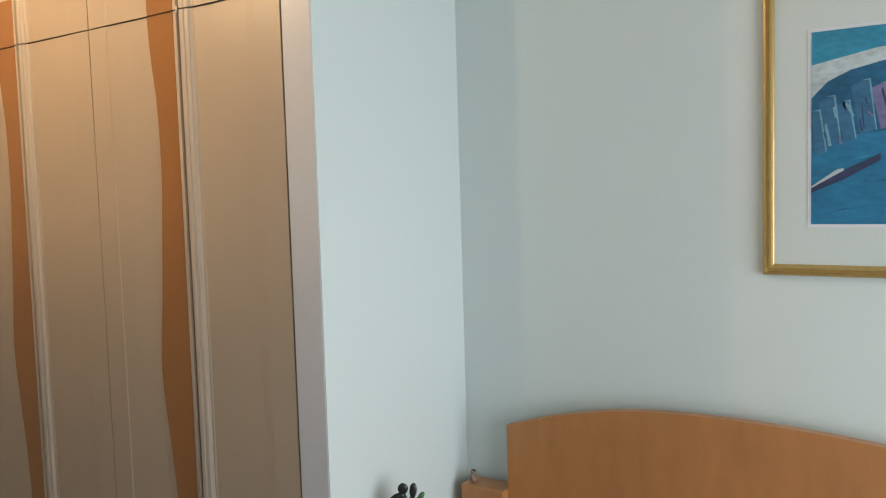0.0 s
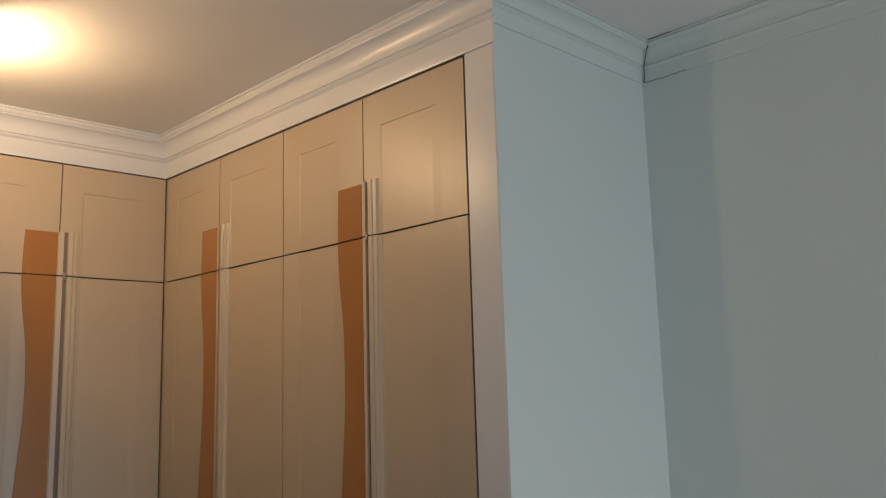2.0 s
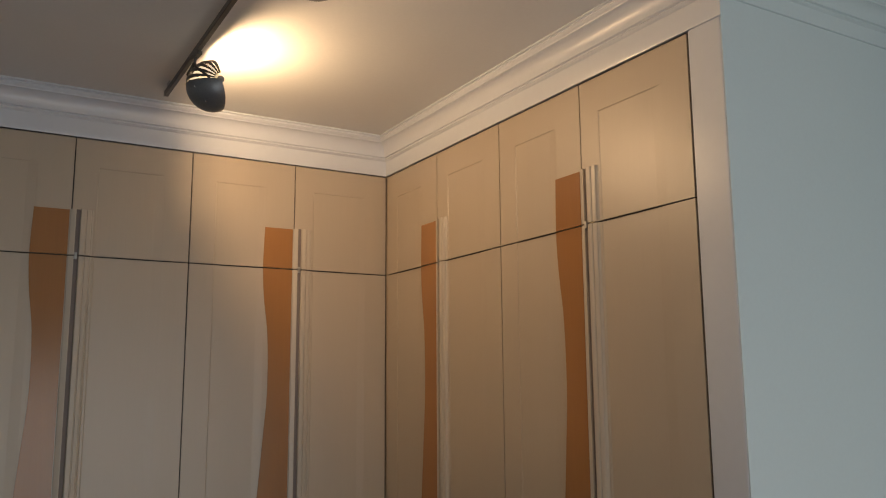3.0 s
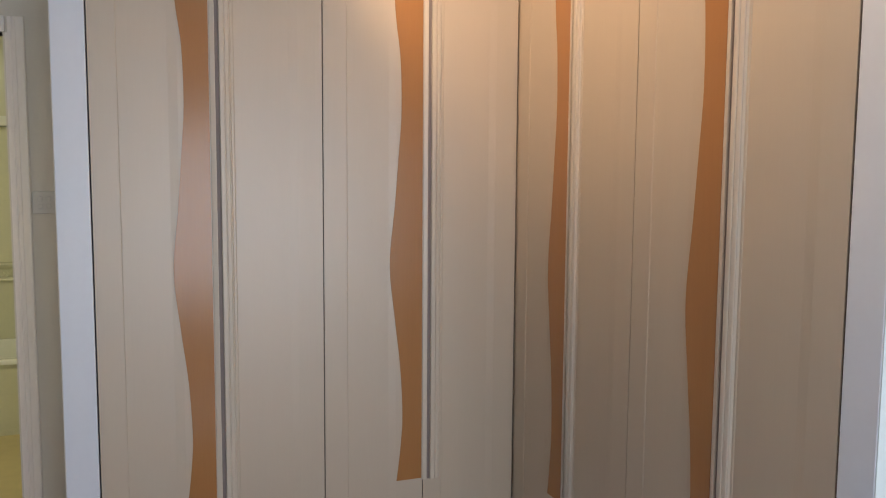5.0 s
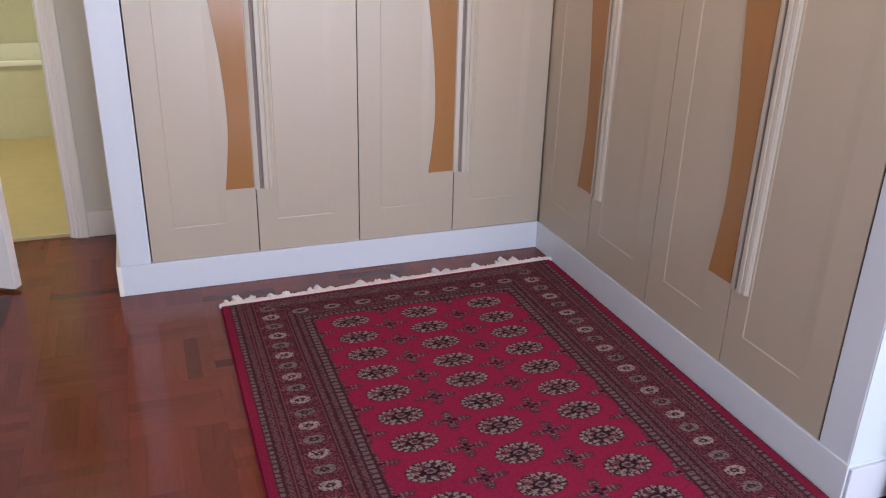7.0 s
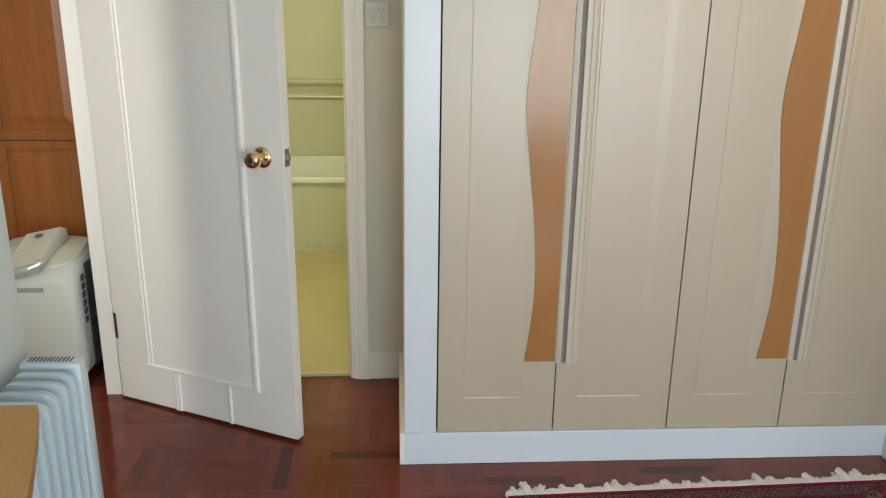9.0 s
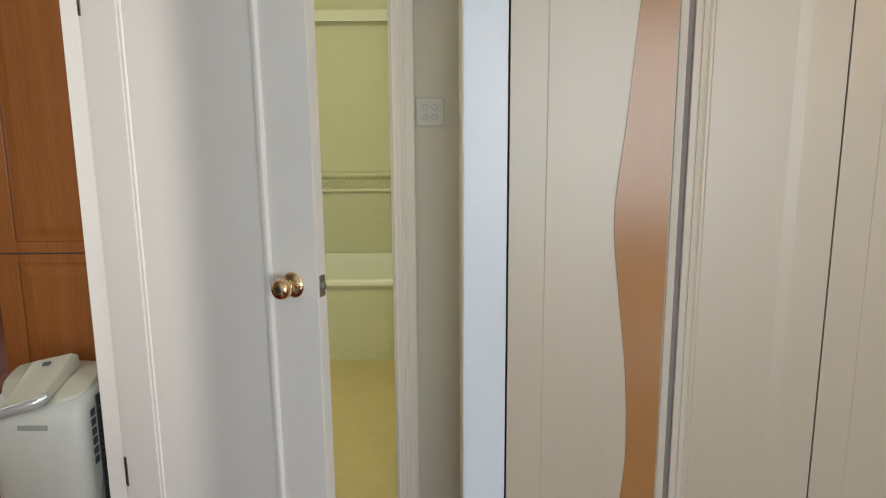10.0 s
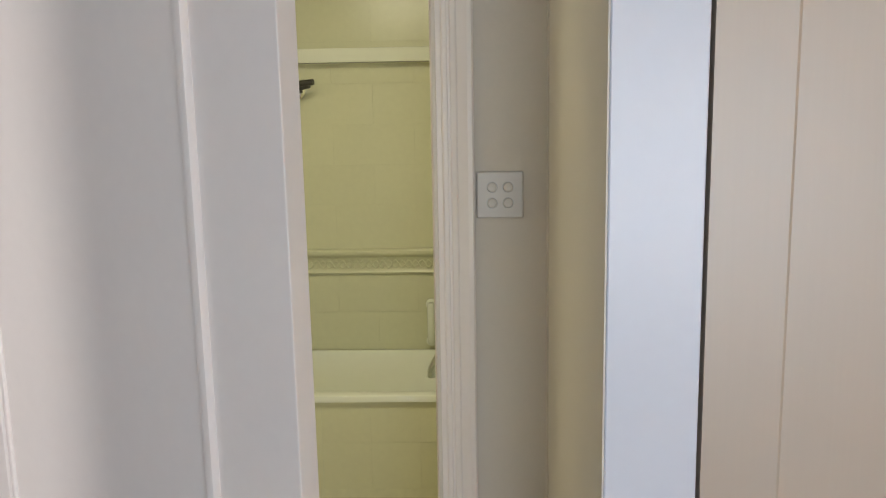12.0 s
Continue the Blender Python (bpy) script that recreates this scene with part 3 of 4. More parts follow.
# ---- hall beyond the opening ----
md = thing("hall_door", "mahogany panel door standing open in the hall", "door", pose(-3.325, 1.0, 0))
part("leaf", boxed(0.0, 0.46, 0.010, 0.045, 0.01, 2.08, bevel=0.002), MAHOGANY, md)
for u0, u1, z0, z1 in ((0, 0.085, 0.01, 2.08), (0.375, 0.46, 0.01, 2.08), (0.085, 0.375, 0.01, 0.2), (0.085, 0.375, 0.862, 0.945), (0.085, 0.375, 1.97, 2.08)):
    part("rail" if u1 - u0 > 0.2 else "stile", boxed(u0, u1, -0.004, 0.010, z0, z1, bevel=0.003), MAHOGANY, md)
for z0, z1 in ((0.215, 0.845), (0.96, 1.955)):
    bm = bmesh.new()
    a = [bm.verts.new(p) for p in ((0.092, 0.0095, z0), (0.368, 0.0095, z0), (0.368, 0.0095, z1), (0.092, 0.0095, z1))]
    b = [bm.verts.new(p) for p in ((0.125, 0.001, z0 + 0.035), (0.335, 0.001, z0 + 0.035), (0.335, 0.001, z1 - 0.035), (0.125, 0.001, z1 - 0.035))]
    for i in range(4):
        bm.faces.new((a[i], a[(i + 1) % 4], b[(i + 1) % 4], b[i]))
    bm.faces.new(b)
    part("raised_panel", bm, MAHOGANY, md)
part("groove", boxed(0.0, 0.46, -0.0042, -0.002, 0.898, 0.904), CARCASS, md)
cab = thing("hall_cabinet", "brown wooden cabinet at the far end of the hall", "cabinet", pose(-5.6, 3.75, 0))
part("body", boxed(0, 1.6, 0.02, 0.34, 0.06, 1.9, bevel=0.004), MAHOGANY, cab)
part("plinth", boxed(0.02, 1.58, 0.04, 0.32, 0, 0.06), MAHOGANY, cab)
for i in range(3):
    part("door", boxed(0.02 + 0.525 * i, 0.53 + 0.525 * i, 0, 0.02, 0.08, 1.88, bevel=0.004), MAHOGANY, cab)

# portable dehumidifier
dh = thing("dehumidifier", "cream-white portable dehumidifier with a raised lid flap", "dehumidifier", pose(-3.190, 0.585, 0))
W, D = 0.325, 0.30
side = [(0.012, 0.03), (0.0, 0.06), (0.0, 0.420), (0.012, 0.452), (0.05, 0.487), (0.13, 0.522), (0.22, 0.537), (0.28, 0.532), (D, 0.505), (D, 0.06), (D - 0.02, 0.03)]
bm = bmesh.new()
prism(bm, [(0, y, z) for y, z in side], (W, 0, 0))
bmesh.ops.bevel(bm, geom=[e for e in bm.edges if abs(e.verts[0].co.x - e.verts[1].co.x) < 1e-6], offset=0.045, segments=5, profile=0.5, affect="EDGES")
body = part("body", bm, APPLIANCE, dh, smooth=45)
bm = bmesh.new()


def cover_height(y):
    """The height of the body's top at depth y."""
    for (ya, za), (yb, zb) in zip(side[3:8], side[4:9]):
        if y <= yb:
            return za + (zb - za) * (y - ya) / (yb - ya)
    return side[8][1]


rings = []
for s in (1.0, 0.985, 0.93, 0.8, 0.6, 0.35):
    ring = []
    for k in range(40):
        a = radians(9 * k)
        c, d = math.cos(a), math.sin(a)
        x = W / 2 + s * 0.152 * math.copysign(abs(c) ** 0.6, c)
        y = 0.160 + s * 0.122 * math.copysign(abs(d) ** 0.6, d)
        ring.append(bm.verts.new((x, y, cover_height(y) + (0.001 if s == 1 else 0.006 + 0.016 * (1 - s * s)))))
    rings.append(ring)
for lo, hi in zip(rings, rings[1:]):
    for k in range(40):
        bm.faces.new((lo[k], lo[(k + 1) % 40], hi[(k + 1) % 40], hi[k]))
bm.faces.new(rings[-1])
bm.faces.new(rings[0][::-1])
part("top_cover", bm, APPLIANCE_TOP, dh, "beige top cover", smooth=40)
bm = bmesh.new()
prism(bm, [(0.06 + 0.35 * y, y, z) for y, z in ((-0.004, 0.446), (-0.004, 0.476), (0.138, 0.588), (0.166, 0.572), (0.172, 0.534), (0.05, 0.482))], (0.135, 0, 0.030))
bmesh.ops.bevel(bm, geom=bm.edges[:], offset=0.005, segments=2, profile=0.5, affect="EDGES")
flap = part("lid_flap", bm, APPLIANCE_TOP, dh, "raised control flap", smooth=40)
bm = bmesh.new()
tube(bm, [(0.014, -0.001, 0.380), (0.020, -0.006, 0.420), (0.040, -0.010, 0.452), (0.080, -0.012, 0.470), (0.140, -0.011, 0.486), (0.188, -0.006, 0.502), (0.206, 0.012, 0.514)], 0.017, 12)
part("flap_handle", bm, HANDLE, flap, "shiny silver flap handle", smooth=60)
bm = bmesh.new()
box(bm, -0.016, 0.016, -0.008, 0.008, 0, 0.003, bevel=0.001)
part("flap_slot", bm, VENT, flap, "dark slot", m=pose(0.170, 0.108, 0.5895, 38, -12, -18))
part("grip_slot", boxed(0.105, 0.205, -0.002, 0.004, 0.398, 0.417, bevel=0.0018), GRIP, dh, "grey recessed grip")
part("side_intake", boxed(W - 0.002, W + 0.003, 0.098, 0.272, 0.05, 0.480, bevel=0.002), VENT, dh, "dark slotted side intake")
for j in range(16):
    part("intake_slat", boxed(W + 0.001, W + 0.0055, 0.100, 0.270, 0.070 + 0.025 * j, 0.074 + 0.025 * j, bevel=0.001), DARK, dh)
for j in range(6):
    part("grille_cell", boxed(W - 0.001, W + 0.0025, 0.052, 0.084, 0.250 + 0.034 * j, 0.276 + 0.034 * j, bevel=0.0015), VENT, dh)
for x in (0.05, W - 0.05):
    for y in (0.05, D - 0.05):
        bm = bmesh.new()
        lathe(bm, [(0.016, 0.0), (0.018, 0.004), (0.018, 0.03), (0.012, 0.034)], pose(x, y, 0.0), 12)
        part("castor", bm, DARK, dh)

# ---- oil heater ----
ht = thing("oil_heater", "pale blue-white oil-filled radiator on castors beside the desk", "radiator", pose(-2.500, -0.995, 0))


def fin_mesh():
    w, z0, z1, r = 0.076, 0.075, 0.625, 0.035
    line = []
    for cx, cz, a0 in ((w - r, z0 + r, -90), (w - r, z1 - r, 0), (-w + r, z1 - r, 90), (-w + r, z0 + r, 180)):
        for k in range(6):
            a = radians(a0 + 18 * k)
            line.append((cx + r * math.cos(a), 0, cz + r * math.sin(a)))
    bm = bmesh.new()
    prism(bm, line, (0, 0.014, 0))
    caps = [f for f in bm.faces if len(f.verts) > 4]
    bmesh.ops.inset_region(bm, faces=caps, thickness=0.012, depth=-0.004)
    return solid("fin", bm, HEATER, 40)


fin = fin_mesh()
for i in range(9):
    part("fin", fin, HEATER, ht, m=pose(0, 0.02 + 0.050 * i, 0))
for z in (0.13, 0.575):
    bm = bmesh.new()
    tube(bm, [(0, 0.02, z), (0, 0.47, z)], 0.028, 14)
    part("oil_tube", bm, HEATER, ht, smooth=40)
cb = part("control_box", boxed(-0.074, 0.076, 0.462, 0.512, 0.10, 0.632, bevel=0.012), HEATER, ht, smooth=40)
for i in range(12):
    part("grille_slot", boxed(-0.054 + 0.009 * i, -0.0495 + 0.009 * i, 0.474, 0.500, 0.6300, 0.6328), VENT, cb)
for y in (0.07, 0.385):
    ft = part("foot", boxed(-0.130, 0.130, y - 0.020, y + 0.020, 0.058, 0.072, bevel=0.0065), HEATER, ht, smooth=50)
    for x in (-0.112, 0.112):
        bm = bmesh.new()
        lathe(bm, [(0.016, -0.014), (0.0245, -0.010), (0.0245, 0.010), (0.016, 0.014)], pose(x, y, 0.0245, 90, 0, 90), 16)
        part("castor", bm, DARK, ft, "black rubber castor", smooth=40)
        bm = bmesh.new()
        tube(bm, [(x, y, 0.03), (x, y, 0.0735)], 0.006, 8)
        part("stem", bm, STEEL, ft)
cord = bpy.data.curves.new("power_cord", "CURVE")
cord.dimensions, cord.bevel_depth, cord.bevel_resolution = "3D", 0.0035, 3
sp = cord.splines.new("BEZIER")
pts = [(-2.53, -0.49, 0.13), (-2.535, -0.30, 0.006), (-2.50, -0.207, 0.005), (-2.447, -0.285, 0.005), (-2.432, -0.367, 0.005), (-2.455, -0.45, 0.005), (-2.53, -0.62, 0.005), (-2.58, -0.9, 0.005)]
sp.bezier_points.add(len(pts) - 1)
for b, p in zip(sp.bezier_points, pts):
    b.co, b.handle_left_type, b.handle_right_type = p, "AUTO", "AUTO"
cord.materials.append(DARK)
tagged(new("power_cord", cord), "thin black power cord looping on the floor", "cord")

# ---- desk and stool ----
dk = thing("desk", "light beech desk with a bowed edge by the wall", "desk")
edge = smooth_steps([(-2.35, -2.07), (-2.0, -2.078), (-1.627, -2.135), (-1.37, -2.196), (-1.082, -2.289), (-0.957, -2.336)], 24)
outline = [(LEFT + 0.014, -2.35), *[(x, y) for y, x in edge], (LEFT + 0.014, -0.957)]
bm = bmesh.new()
prism(bm, [(x, y, 0.722) for x, y in outline], (0, 0, 0.028))
bmesh.ops.bevel(bm, geom=[e for e in bm.edges if abs(e.verts[0].co.z - e.verts[1].co.z) < 1e-6], offset=0.004, segments=2, profile=0.5, affect="EDGES")
part("desktop", bm, DESK_WOOD, dk)
for y in (-1.02, -2.31):
    prof = smooth_steps([(0.0, -2.425), (0.10, -2.44), (0.3, -2.462), (0.5, -2.465), (0.65, -2.43), (0.722, -2.40)], 20)
    bm = bmesh.new()
    prism(bm, [(LEFT + 0.014, y, 0), *[(x, y, z) for z, x in prof], (LEFT + 0.014, y, 0.722)], (0, 0.03, 0))
    part("side_panel", bm, DESK_SIDE, dk, "reddish curved side panel")
part("back_panel", boxed(LEFT + 0.014, LEFT + 0.03, -2.28, -1.02, 0.35, 0.722), DESK_SIDE, dk)
st = thing("stool", "stool with a navy cloth seat under the desk", "stool", pose(-2.44, -1.42, 0))
part("seat", boxed(-0.17, 0.17, -0.20, 0.20, 0.37, 0.45, bevel=0.03), NAVY, st, smooth=50)
for x in (-0.13, 0.13):
    for y in (-0.15, 0.15):
        part("leg", boxed(x - 0.016, x + 0.016, y - 0.016, y + 0.016, 0, 0.375, bevel=0.003), DESK_SIDE, st)

# ---- bed wall ----
hb = thing("headboard", "beech headboard with an arched top and low side wings", "headboard", pose(0, 0, 0))
arch = smooth_steps([(-3.60, 0.99), (-3.3, 1.03), (-2.873, 1.078), (-2.6, 1.095), (-2.291, 1.088), (-2.05, 1.045), (-1.884, 0.995)], 40)
bm = bmesh.new()
prism(bm, [(0.575, -1.884, 0.02), (0.575, -3.60, 0.02), *[(0.575, y, z) for y, z in arch]], (0.03, 0, 0))
part("board", bm, BED_WOOD, hb)
for y0, y1 in ((-1.884, -1.737), (-3.75, -3.60)):
    part("wing", boxed(0.545, 0.628, y0, y1, 0.0, 0.802, bevel=0.003), BED_WOOD, hb)
part("leg", boxed(0.60, 0.628, -3.2, -2.3, 0.0, 0.9), BED_WOOD, hb)
doll = bmesh.new()
lathe(doll, [(0.010, 0), (0.0125, 0.004), (0.0135, 0.016), (0.0115, 0.026), (0.0105, 0.031), (0.0115, 0.038), (0.010, 0.045), (0.005, 0.0495), (0.001, 0.0505)], pose(0.575, -1.764, 0.802) @ Matrix.Scale(0.8, 4), 18)
DOLL = mat("painted_doll", (0.40, 0.25, 0.19), 0.3, scale=140, vary=0.95, bump=0.0)
tagged(new("nesting_doll", solid("nesting_doll", doll, DOLL, 60)), "tiny painted wooden nesting doll on the headboard", "doll")
bs = thing("bedside_stand", "narrow beech stand between wardrobe wall and bed", "stand", pose(0.20, -1.80, 0))
part("top", boxed(-0.11, 0.11, -0.075, 0.075, 0.78, 0.80, bevel=0.003), BED_WOOD, bs)
part("column", boxed(-0.09, 0.09, -0.06, 0.06, 0.0, 0.78, bevel=0.003), BED_WOOD, bs)
pl = thing("potted_plant", "small plant with dark leaves in a green pot", "plant", pose(0.19, -1.80, 0.80))
bm = bmesh.new()
lathe(bm, [(0.026, 0), (0.030, 0.005), (0.036, 0.075), (0.033, 0.078), (0.030, 0.066), (0.001, 0.064)], Matrix(), 20)
part("pot", bm, LEAF, pl, "green pot", smooth=40)
DARKLEAF = mat("dark_leaf", (0.012, 0.016, 0.013), 0.3, vary=0.3)
ACROSS = Vector((0.55, -0.83, 0.0))


def lobe(a, up, wide, tall, lean, material):
    """A thick rounded leaf on its stem, a across and up above the pot's foot."""
    tip = ACROSS * a + Vector((0, 0, up))
    bm = bmesh.new()
    tube(bm, [(0, 0, 0.060), tuple(Vector((0, 0, 0.07)) * 0.5 + tip * 0.5), tuple(tip)], 0.0030, 6)
    stem = part("stem", bm, LEAF, pl)
    bm = bmesh.new()
    bmesh.ops.create_uvsphere(bm, u_segments=16, v_segments=10, radius=1.0, matrix=Matrix.Diagonal((wide, 0.0055, tall, 1)))
    turn = Matrix.Rotation(math.atan2(ACROSS.y, ACROSS.x), 4, "Z") @ Matrix.Rotation(radians(lean), 4, "Y")
    part("leaf", bm, material, stem, smooth=60, m=Matrix.Translation(tip) @ turn)


for a, up, wide, tall, lean, material in ((-0.030, 0.088, 0.024, 0.013, -28, DARKLEAF), (-0.014, 0.114, 0.014, 0.015, 10, DARKLEAF), (0.013, 0.108, 0.010, 0.021, 6, DARKLEAF),
                                          (-0.016, 0.086, 0.017, 0.012, 20, DARKLEAF), (0.034, 0.093, 0.007, 0.013, 35, LEAF), (-0.008, 0.080, 0.016, 0.010, 0, LEAF)):
    lobe(a, up, wide, tall, lean, material)
bm = bmesh.new()
tube(bm, [tuple(ACROSS * a + Vector((-0.008, -0.006, h))) for a, h in ((0.001, 0.104), (-0.001, 0.092), (0.003, 0.080), (0.012, 0.073), (0.022, 0.070))], 0.0028, 8)
part("tie", bm, TRIM, pl, "pale tie round the stems", smooth=60)

# framed picture
px = HEAD
FY0, FY1, FZ0, FZ1 = -2.595, -3.52, 1.461, 2.160
AY0, AY1, AZ0, AZ1 = -2.706, -3.41, 1.587, 2.043
pic = thing("framed_picture", "harbour painting in a gilt frame with a pale mount", "picture")
part("backing", boxed(px - 0.006, px, FY1, FY0, FZ0, FZ1), CARCASS, pic)
MOUNT = mat("picture_mount", (0.60, 0.66, 0.64), 0.5, scale=150, vary=0.02, bump=0.02)
mt = part("mount", boxed(px - 0.009, px - 0.006, FY1 + 0.02, FY0 - 0.02, FZ0 + 0.02, FZ1 - 0.02), MOUNT, pic)
part("mount_bevel", boxed(px - 0.0105, px - 0.009, AY1 - 0.008, AY0 + 0.008, AZ0 - 0.008, AZ1 + 0.008), TRIM, mt)
prof = [(0.0, 0.0), (0.0, 0.014), (0.003, 0.019), (0.008, 0.020), (0.010, 0.016), (0.013, 0.016), (0.017, 0.021), (0.021, 0.021), (0.024, 0.014), (0.027, 0.012), (0.029, 0.0)]
for (y0, z0), (y1, z1) in (((FY0, FZ0), (FY0, FZ1)), ((FY0, FZ1), (FY1, FZ1)), ((FY1, FZ1), (FY1, FZ0)), ((FY1, FZ0), (FY0, FZ0))):
    run = Vector((0, y1 - y0, z1 - z0)).normalized()
    centre = Vector((0, (FY0 + FY1) / 2, (FZ0 + FZ1) / 2))
    mid = Vector((0, (y0 + y1) / 2, (z0 + z1) / 2))
    inn = (centre - mid).normalized()
    bm = bmesh.new()
    ends = [[bm.verts.new(Vector((px - h, *q)) + inn * s + run * (k * s)) for s, h in prof] for q, k in (((y0, z0), 1), ((y1, z1), -1))]
    n = len(prof)
    for i in range(n):
        bm.faces.new((ends[0][i], ends[0][(i + 1) % n], ends[1][(i + 1) % n], ends[1][i]))
    bm.faces.new(ends[0])
    bm.faces.new(ends[1][::-1])
    part("frame_bar", bm, GOLD, pic, smooth=30)


def paint(name, color):
    return mat(name, color, 0.45, scale=45, vary=0.22, bump=0.06, big=8, stretch=(1, 1, 2))


canvas = part("canvas", boxed(px - 0.0115, px - 0.0105, AY1, AY0, AZ0, AZ1), paint("sea_blue", (0.010, 0.16, 0.30)), pic, "deep blue sea")


def daub(name, color, pts, level):
    """A flat painted shape; pts are (along, up) fractions of the canvas."""
    bm = bmesh.new()
    prism(bm, [(px - 0.0115 - level, AY0 + (AY1 - AY0) * a, AZ0 + (AZ1 - AZ0) * b) for a, b in pts], (0.0003, 0, 0))
    return part(name, bm, color, canvas)


SKY, HILL, PALE, TOWER, MAUVE, SHIP = paint("sky_blue", (0.02, 0.24, 0.38)), paint("hill_blue", (0.008, 0.10, 0.20)), paint("cloud_pale", (0.42, 0.50, 0.52)), paint("tower_blue", (0.030, 0.13, 0.24)), paint("tower_mauve", (0.16, 0.16, 0.30)), paint("ship_dark", (0.03, 0.04, 0.10))
EDGE = paint("tower_light", (0.14, 0.32, 0.42))
daub("sky", SKY, [(0, 0.62), (1, 0.62), (1, 1), (0, 1)], 0.0004)
daub("cloud", PALE, [(0, 0.64), (0.1, 0.74), (0.25, 0.82), (0.5, 0.86), (0.5, 0.92), (0.2, 0.89), (0.0, 0.83)], 0.0006)
daub("hill", HILL, [(0, 0.5), (0, 0.66), (0.05, 0.74), (0.12, 0.79), (0.24, 0.83), (0.4, 0.85), (0.6, 0.82), (0.8, 0.86), (1, 0.8), (1, 0.55), (0.4, 0.5), (0.15, 0.46)], 0.0008)
for i, (a, b0, b1, w, c) in enumerate(((0.01, 0.36, 0.60, 0.035, TOWER), (0.05, 0.40, 0.67, 0.04, TOWER), (0.10, 0.42, 0.64, 0.035, TOWER), (0.15, 0.46, 0.74, 0.045, TOWER), (0.21, 0.48, 0.72, 0.04, MAUVE), (0.26, 0.49, 0.71, 0.035, MAUVE), (0.31, 0.50, 0.74, 0.04, TOWER), (0.36, 0.52, 0.70, 0.03, MAUVE), (0.42, 0.52, 0.75, 0.045, TOWER), (0.50, 0.53, 0.72, 0.04, TOWER))):
    daub("tower", c, [(a, b0), (a + w, b0 + 0.02), (a + w - 0.02, b1), (max(0, a - 0.03), b1 - 0.03)], 0.0010)
    daub("tower_edge", EDGE, [(a + w, b0 + 0.02), (a + w + 0.004, b0 + 0.02), (a + w - 0.016, b1), (a + w - 0.045, b1 - 0.008), (a + w - 0.021, b1 - 0.008)], 0.0012)
strokes = random.Random(21)
for i in range(34):
    a = strokes.uniform(0.04, 0.55)
    b = 0.36 + 0.22 * min(1.0, a * 2.6) + strokes.uniform(0.0, 0.18)
    w, h, lean = strokes.uniform(0.004, 0.012), strokes.uniform(0.03, 0.12), strokes.uniform(-0.03, 0.0)
    daub("brush_stroke", (EDGE, MAUVE, HILL, SHIP)[i % 4], [(a, b), (a + w, b), (a + w + lean, b + h), (a + lean + 0.002, b + h - 0.01)], 0.0014)
daub("quay", PALE, [(0.0, 0.20), (0.08, 0.285), (0.10, 0.29), (0.10, 0.275), (0.0, 0.17)], 0.0010)
daub("ship", SHIP, [(0.0, 0.19), (0.09, 0.27), (0.21, 0.36), (0.21, 0.325), (0.11, 0.24), (0.0, 0.165)], 0.0012)
for i in range(14):
    a, b = 0.05 + 0.065 * i, 0.06 + 0.13 * ((i * 5) % 3) + 0.01 * (i % 4)
    daub("wave", SKY if i % 2 else HILL, [(a, b), (a + 0.05, b + 0.022), (a + 0.09, b + 0.026), (a + 0.05, b + 0.012)], 0.0006)
daub("boat", SHIP, [(0.34, 0.15), (0.44, 0.20), (0.46, 0.16), (0.40, 0.13)], 0.0010)

# ---- track lights ----
RAILX = -0.905
tr = thing("track_rail", "dark metal track rail fixed to the ceiling", "light track")
part("rail", boxed(RAILX - 0.007, RAILX + 0.007, -2.6, -0.19, CEIL - 0.030, CEIL - 0.012, bevel=0.002), RAIL_METAL, tr)
for y in (-0.25, -1.1, -2.0, -2.55):
    part("clip", boxed(RAILX - 0.007, RAILX + 0.007, y - 0.015, y + 0.015, CEIL - 0.012, CEIL), STEEL, tr)
for y in (-0.193, -2.602):
    part("end_cap", boxed(RAILX - 0.008, RAILX + 0.008, y - 0.004, y + 0.004, CEIL - 0.031, CEIL - 0.011, bevel=0.001), STEEL, tr)
GLOW = bpy.data.materials.new("halogen_glow")
GLOW.use_nodes = True
gb = GLOW.node_tree.nodes["Principled BSDF"]
gb.inputs["Base Color"].default_value = (0.9, 0.8, 0.6, 1)
gb.inputs["Emission Color"].default_value = (1.0, 0.80, 0.52, 1)
gb.inputs["Emission Strength"].default_value = 4


def shell(R, a0, a1, thick, spread=78):
    """A curved plate of a ball between two angles round the y axis (0 is +x, 90 is up)."""
    bm = bmesh.new()
    na, nb = max(2, int(abs(a1 - a0) / 6)), 14
    layers = []
    for r in (R, R - thick):
        rows = []
        for i in range(na + 1):
            a = radians(a0 + (a1 - a0) * i / na)
            rows.append([bm.verts.new((r * math.cos(a) * math.cos(b), r * math.sin(b), r * math.sin(a) * math.cos(b))) for b in (radians(-spread + 2 * spread * k / nb) for k in range(nb + 1))])
        layers.append(rows)
    o, n = layers
    for i in range(na):
        for k in range(nb):
            bm.faces.new((o[i][k], o[i + 1][k], o[i + 1][k + 1], o[i][k + 1]))
            bm.faces.new((n[i][k], n[i][k + 1], n[i + 1][k + 1], n[i + 1][k]))
    for i in range(na):
        for k in (0, nb):
            bm.faces.new((o[i][k], o[i + 1][k], n[i + 1][k], n[i][k]))
    for k in range(nb):
        for i in (0, na):
            bm.faces.new((o[i][k], o[i][k + 1], n[i][k + 1], n[i][k]))
    return bm


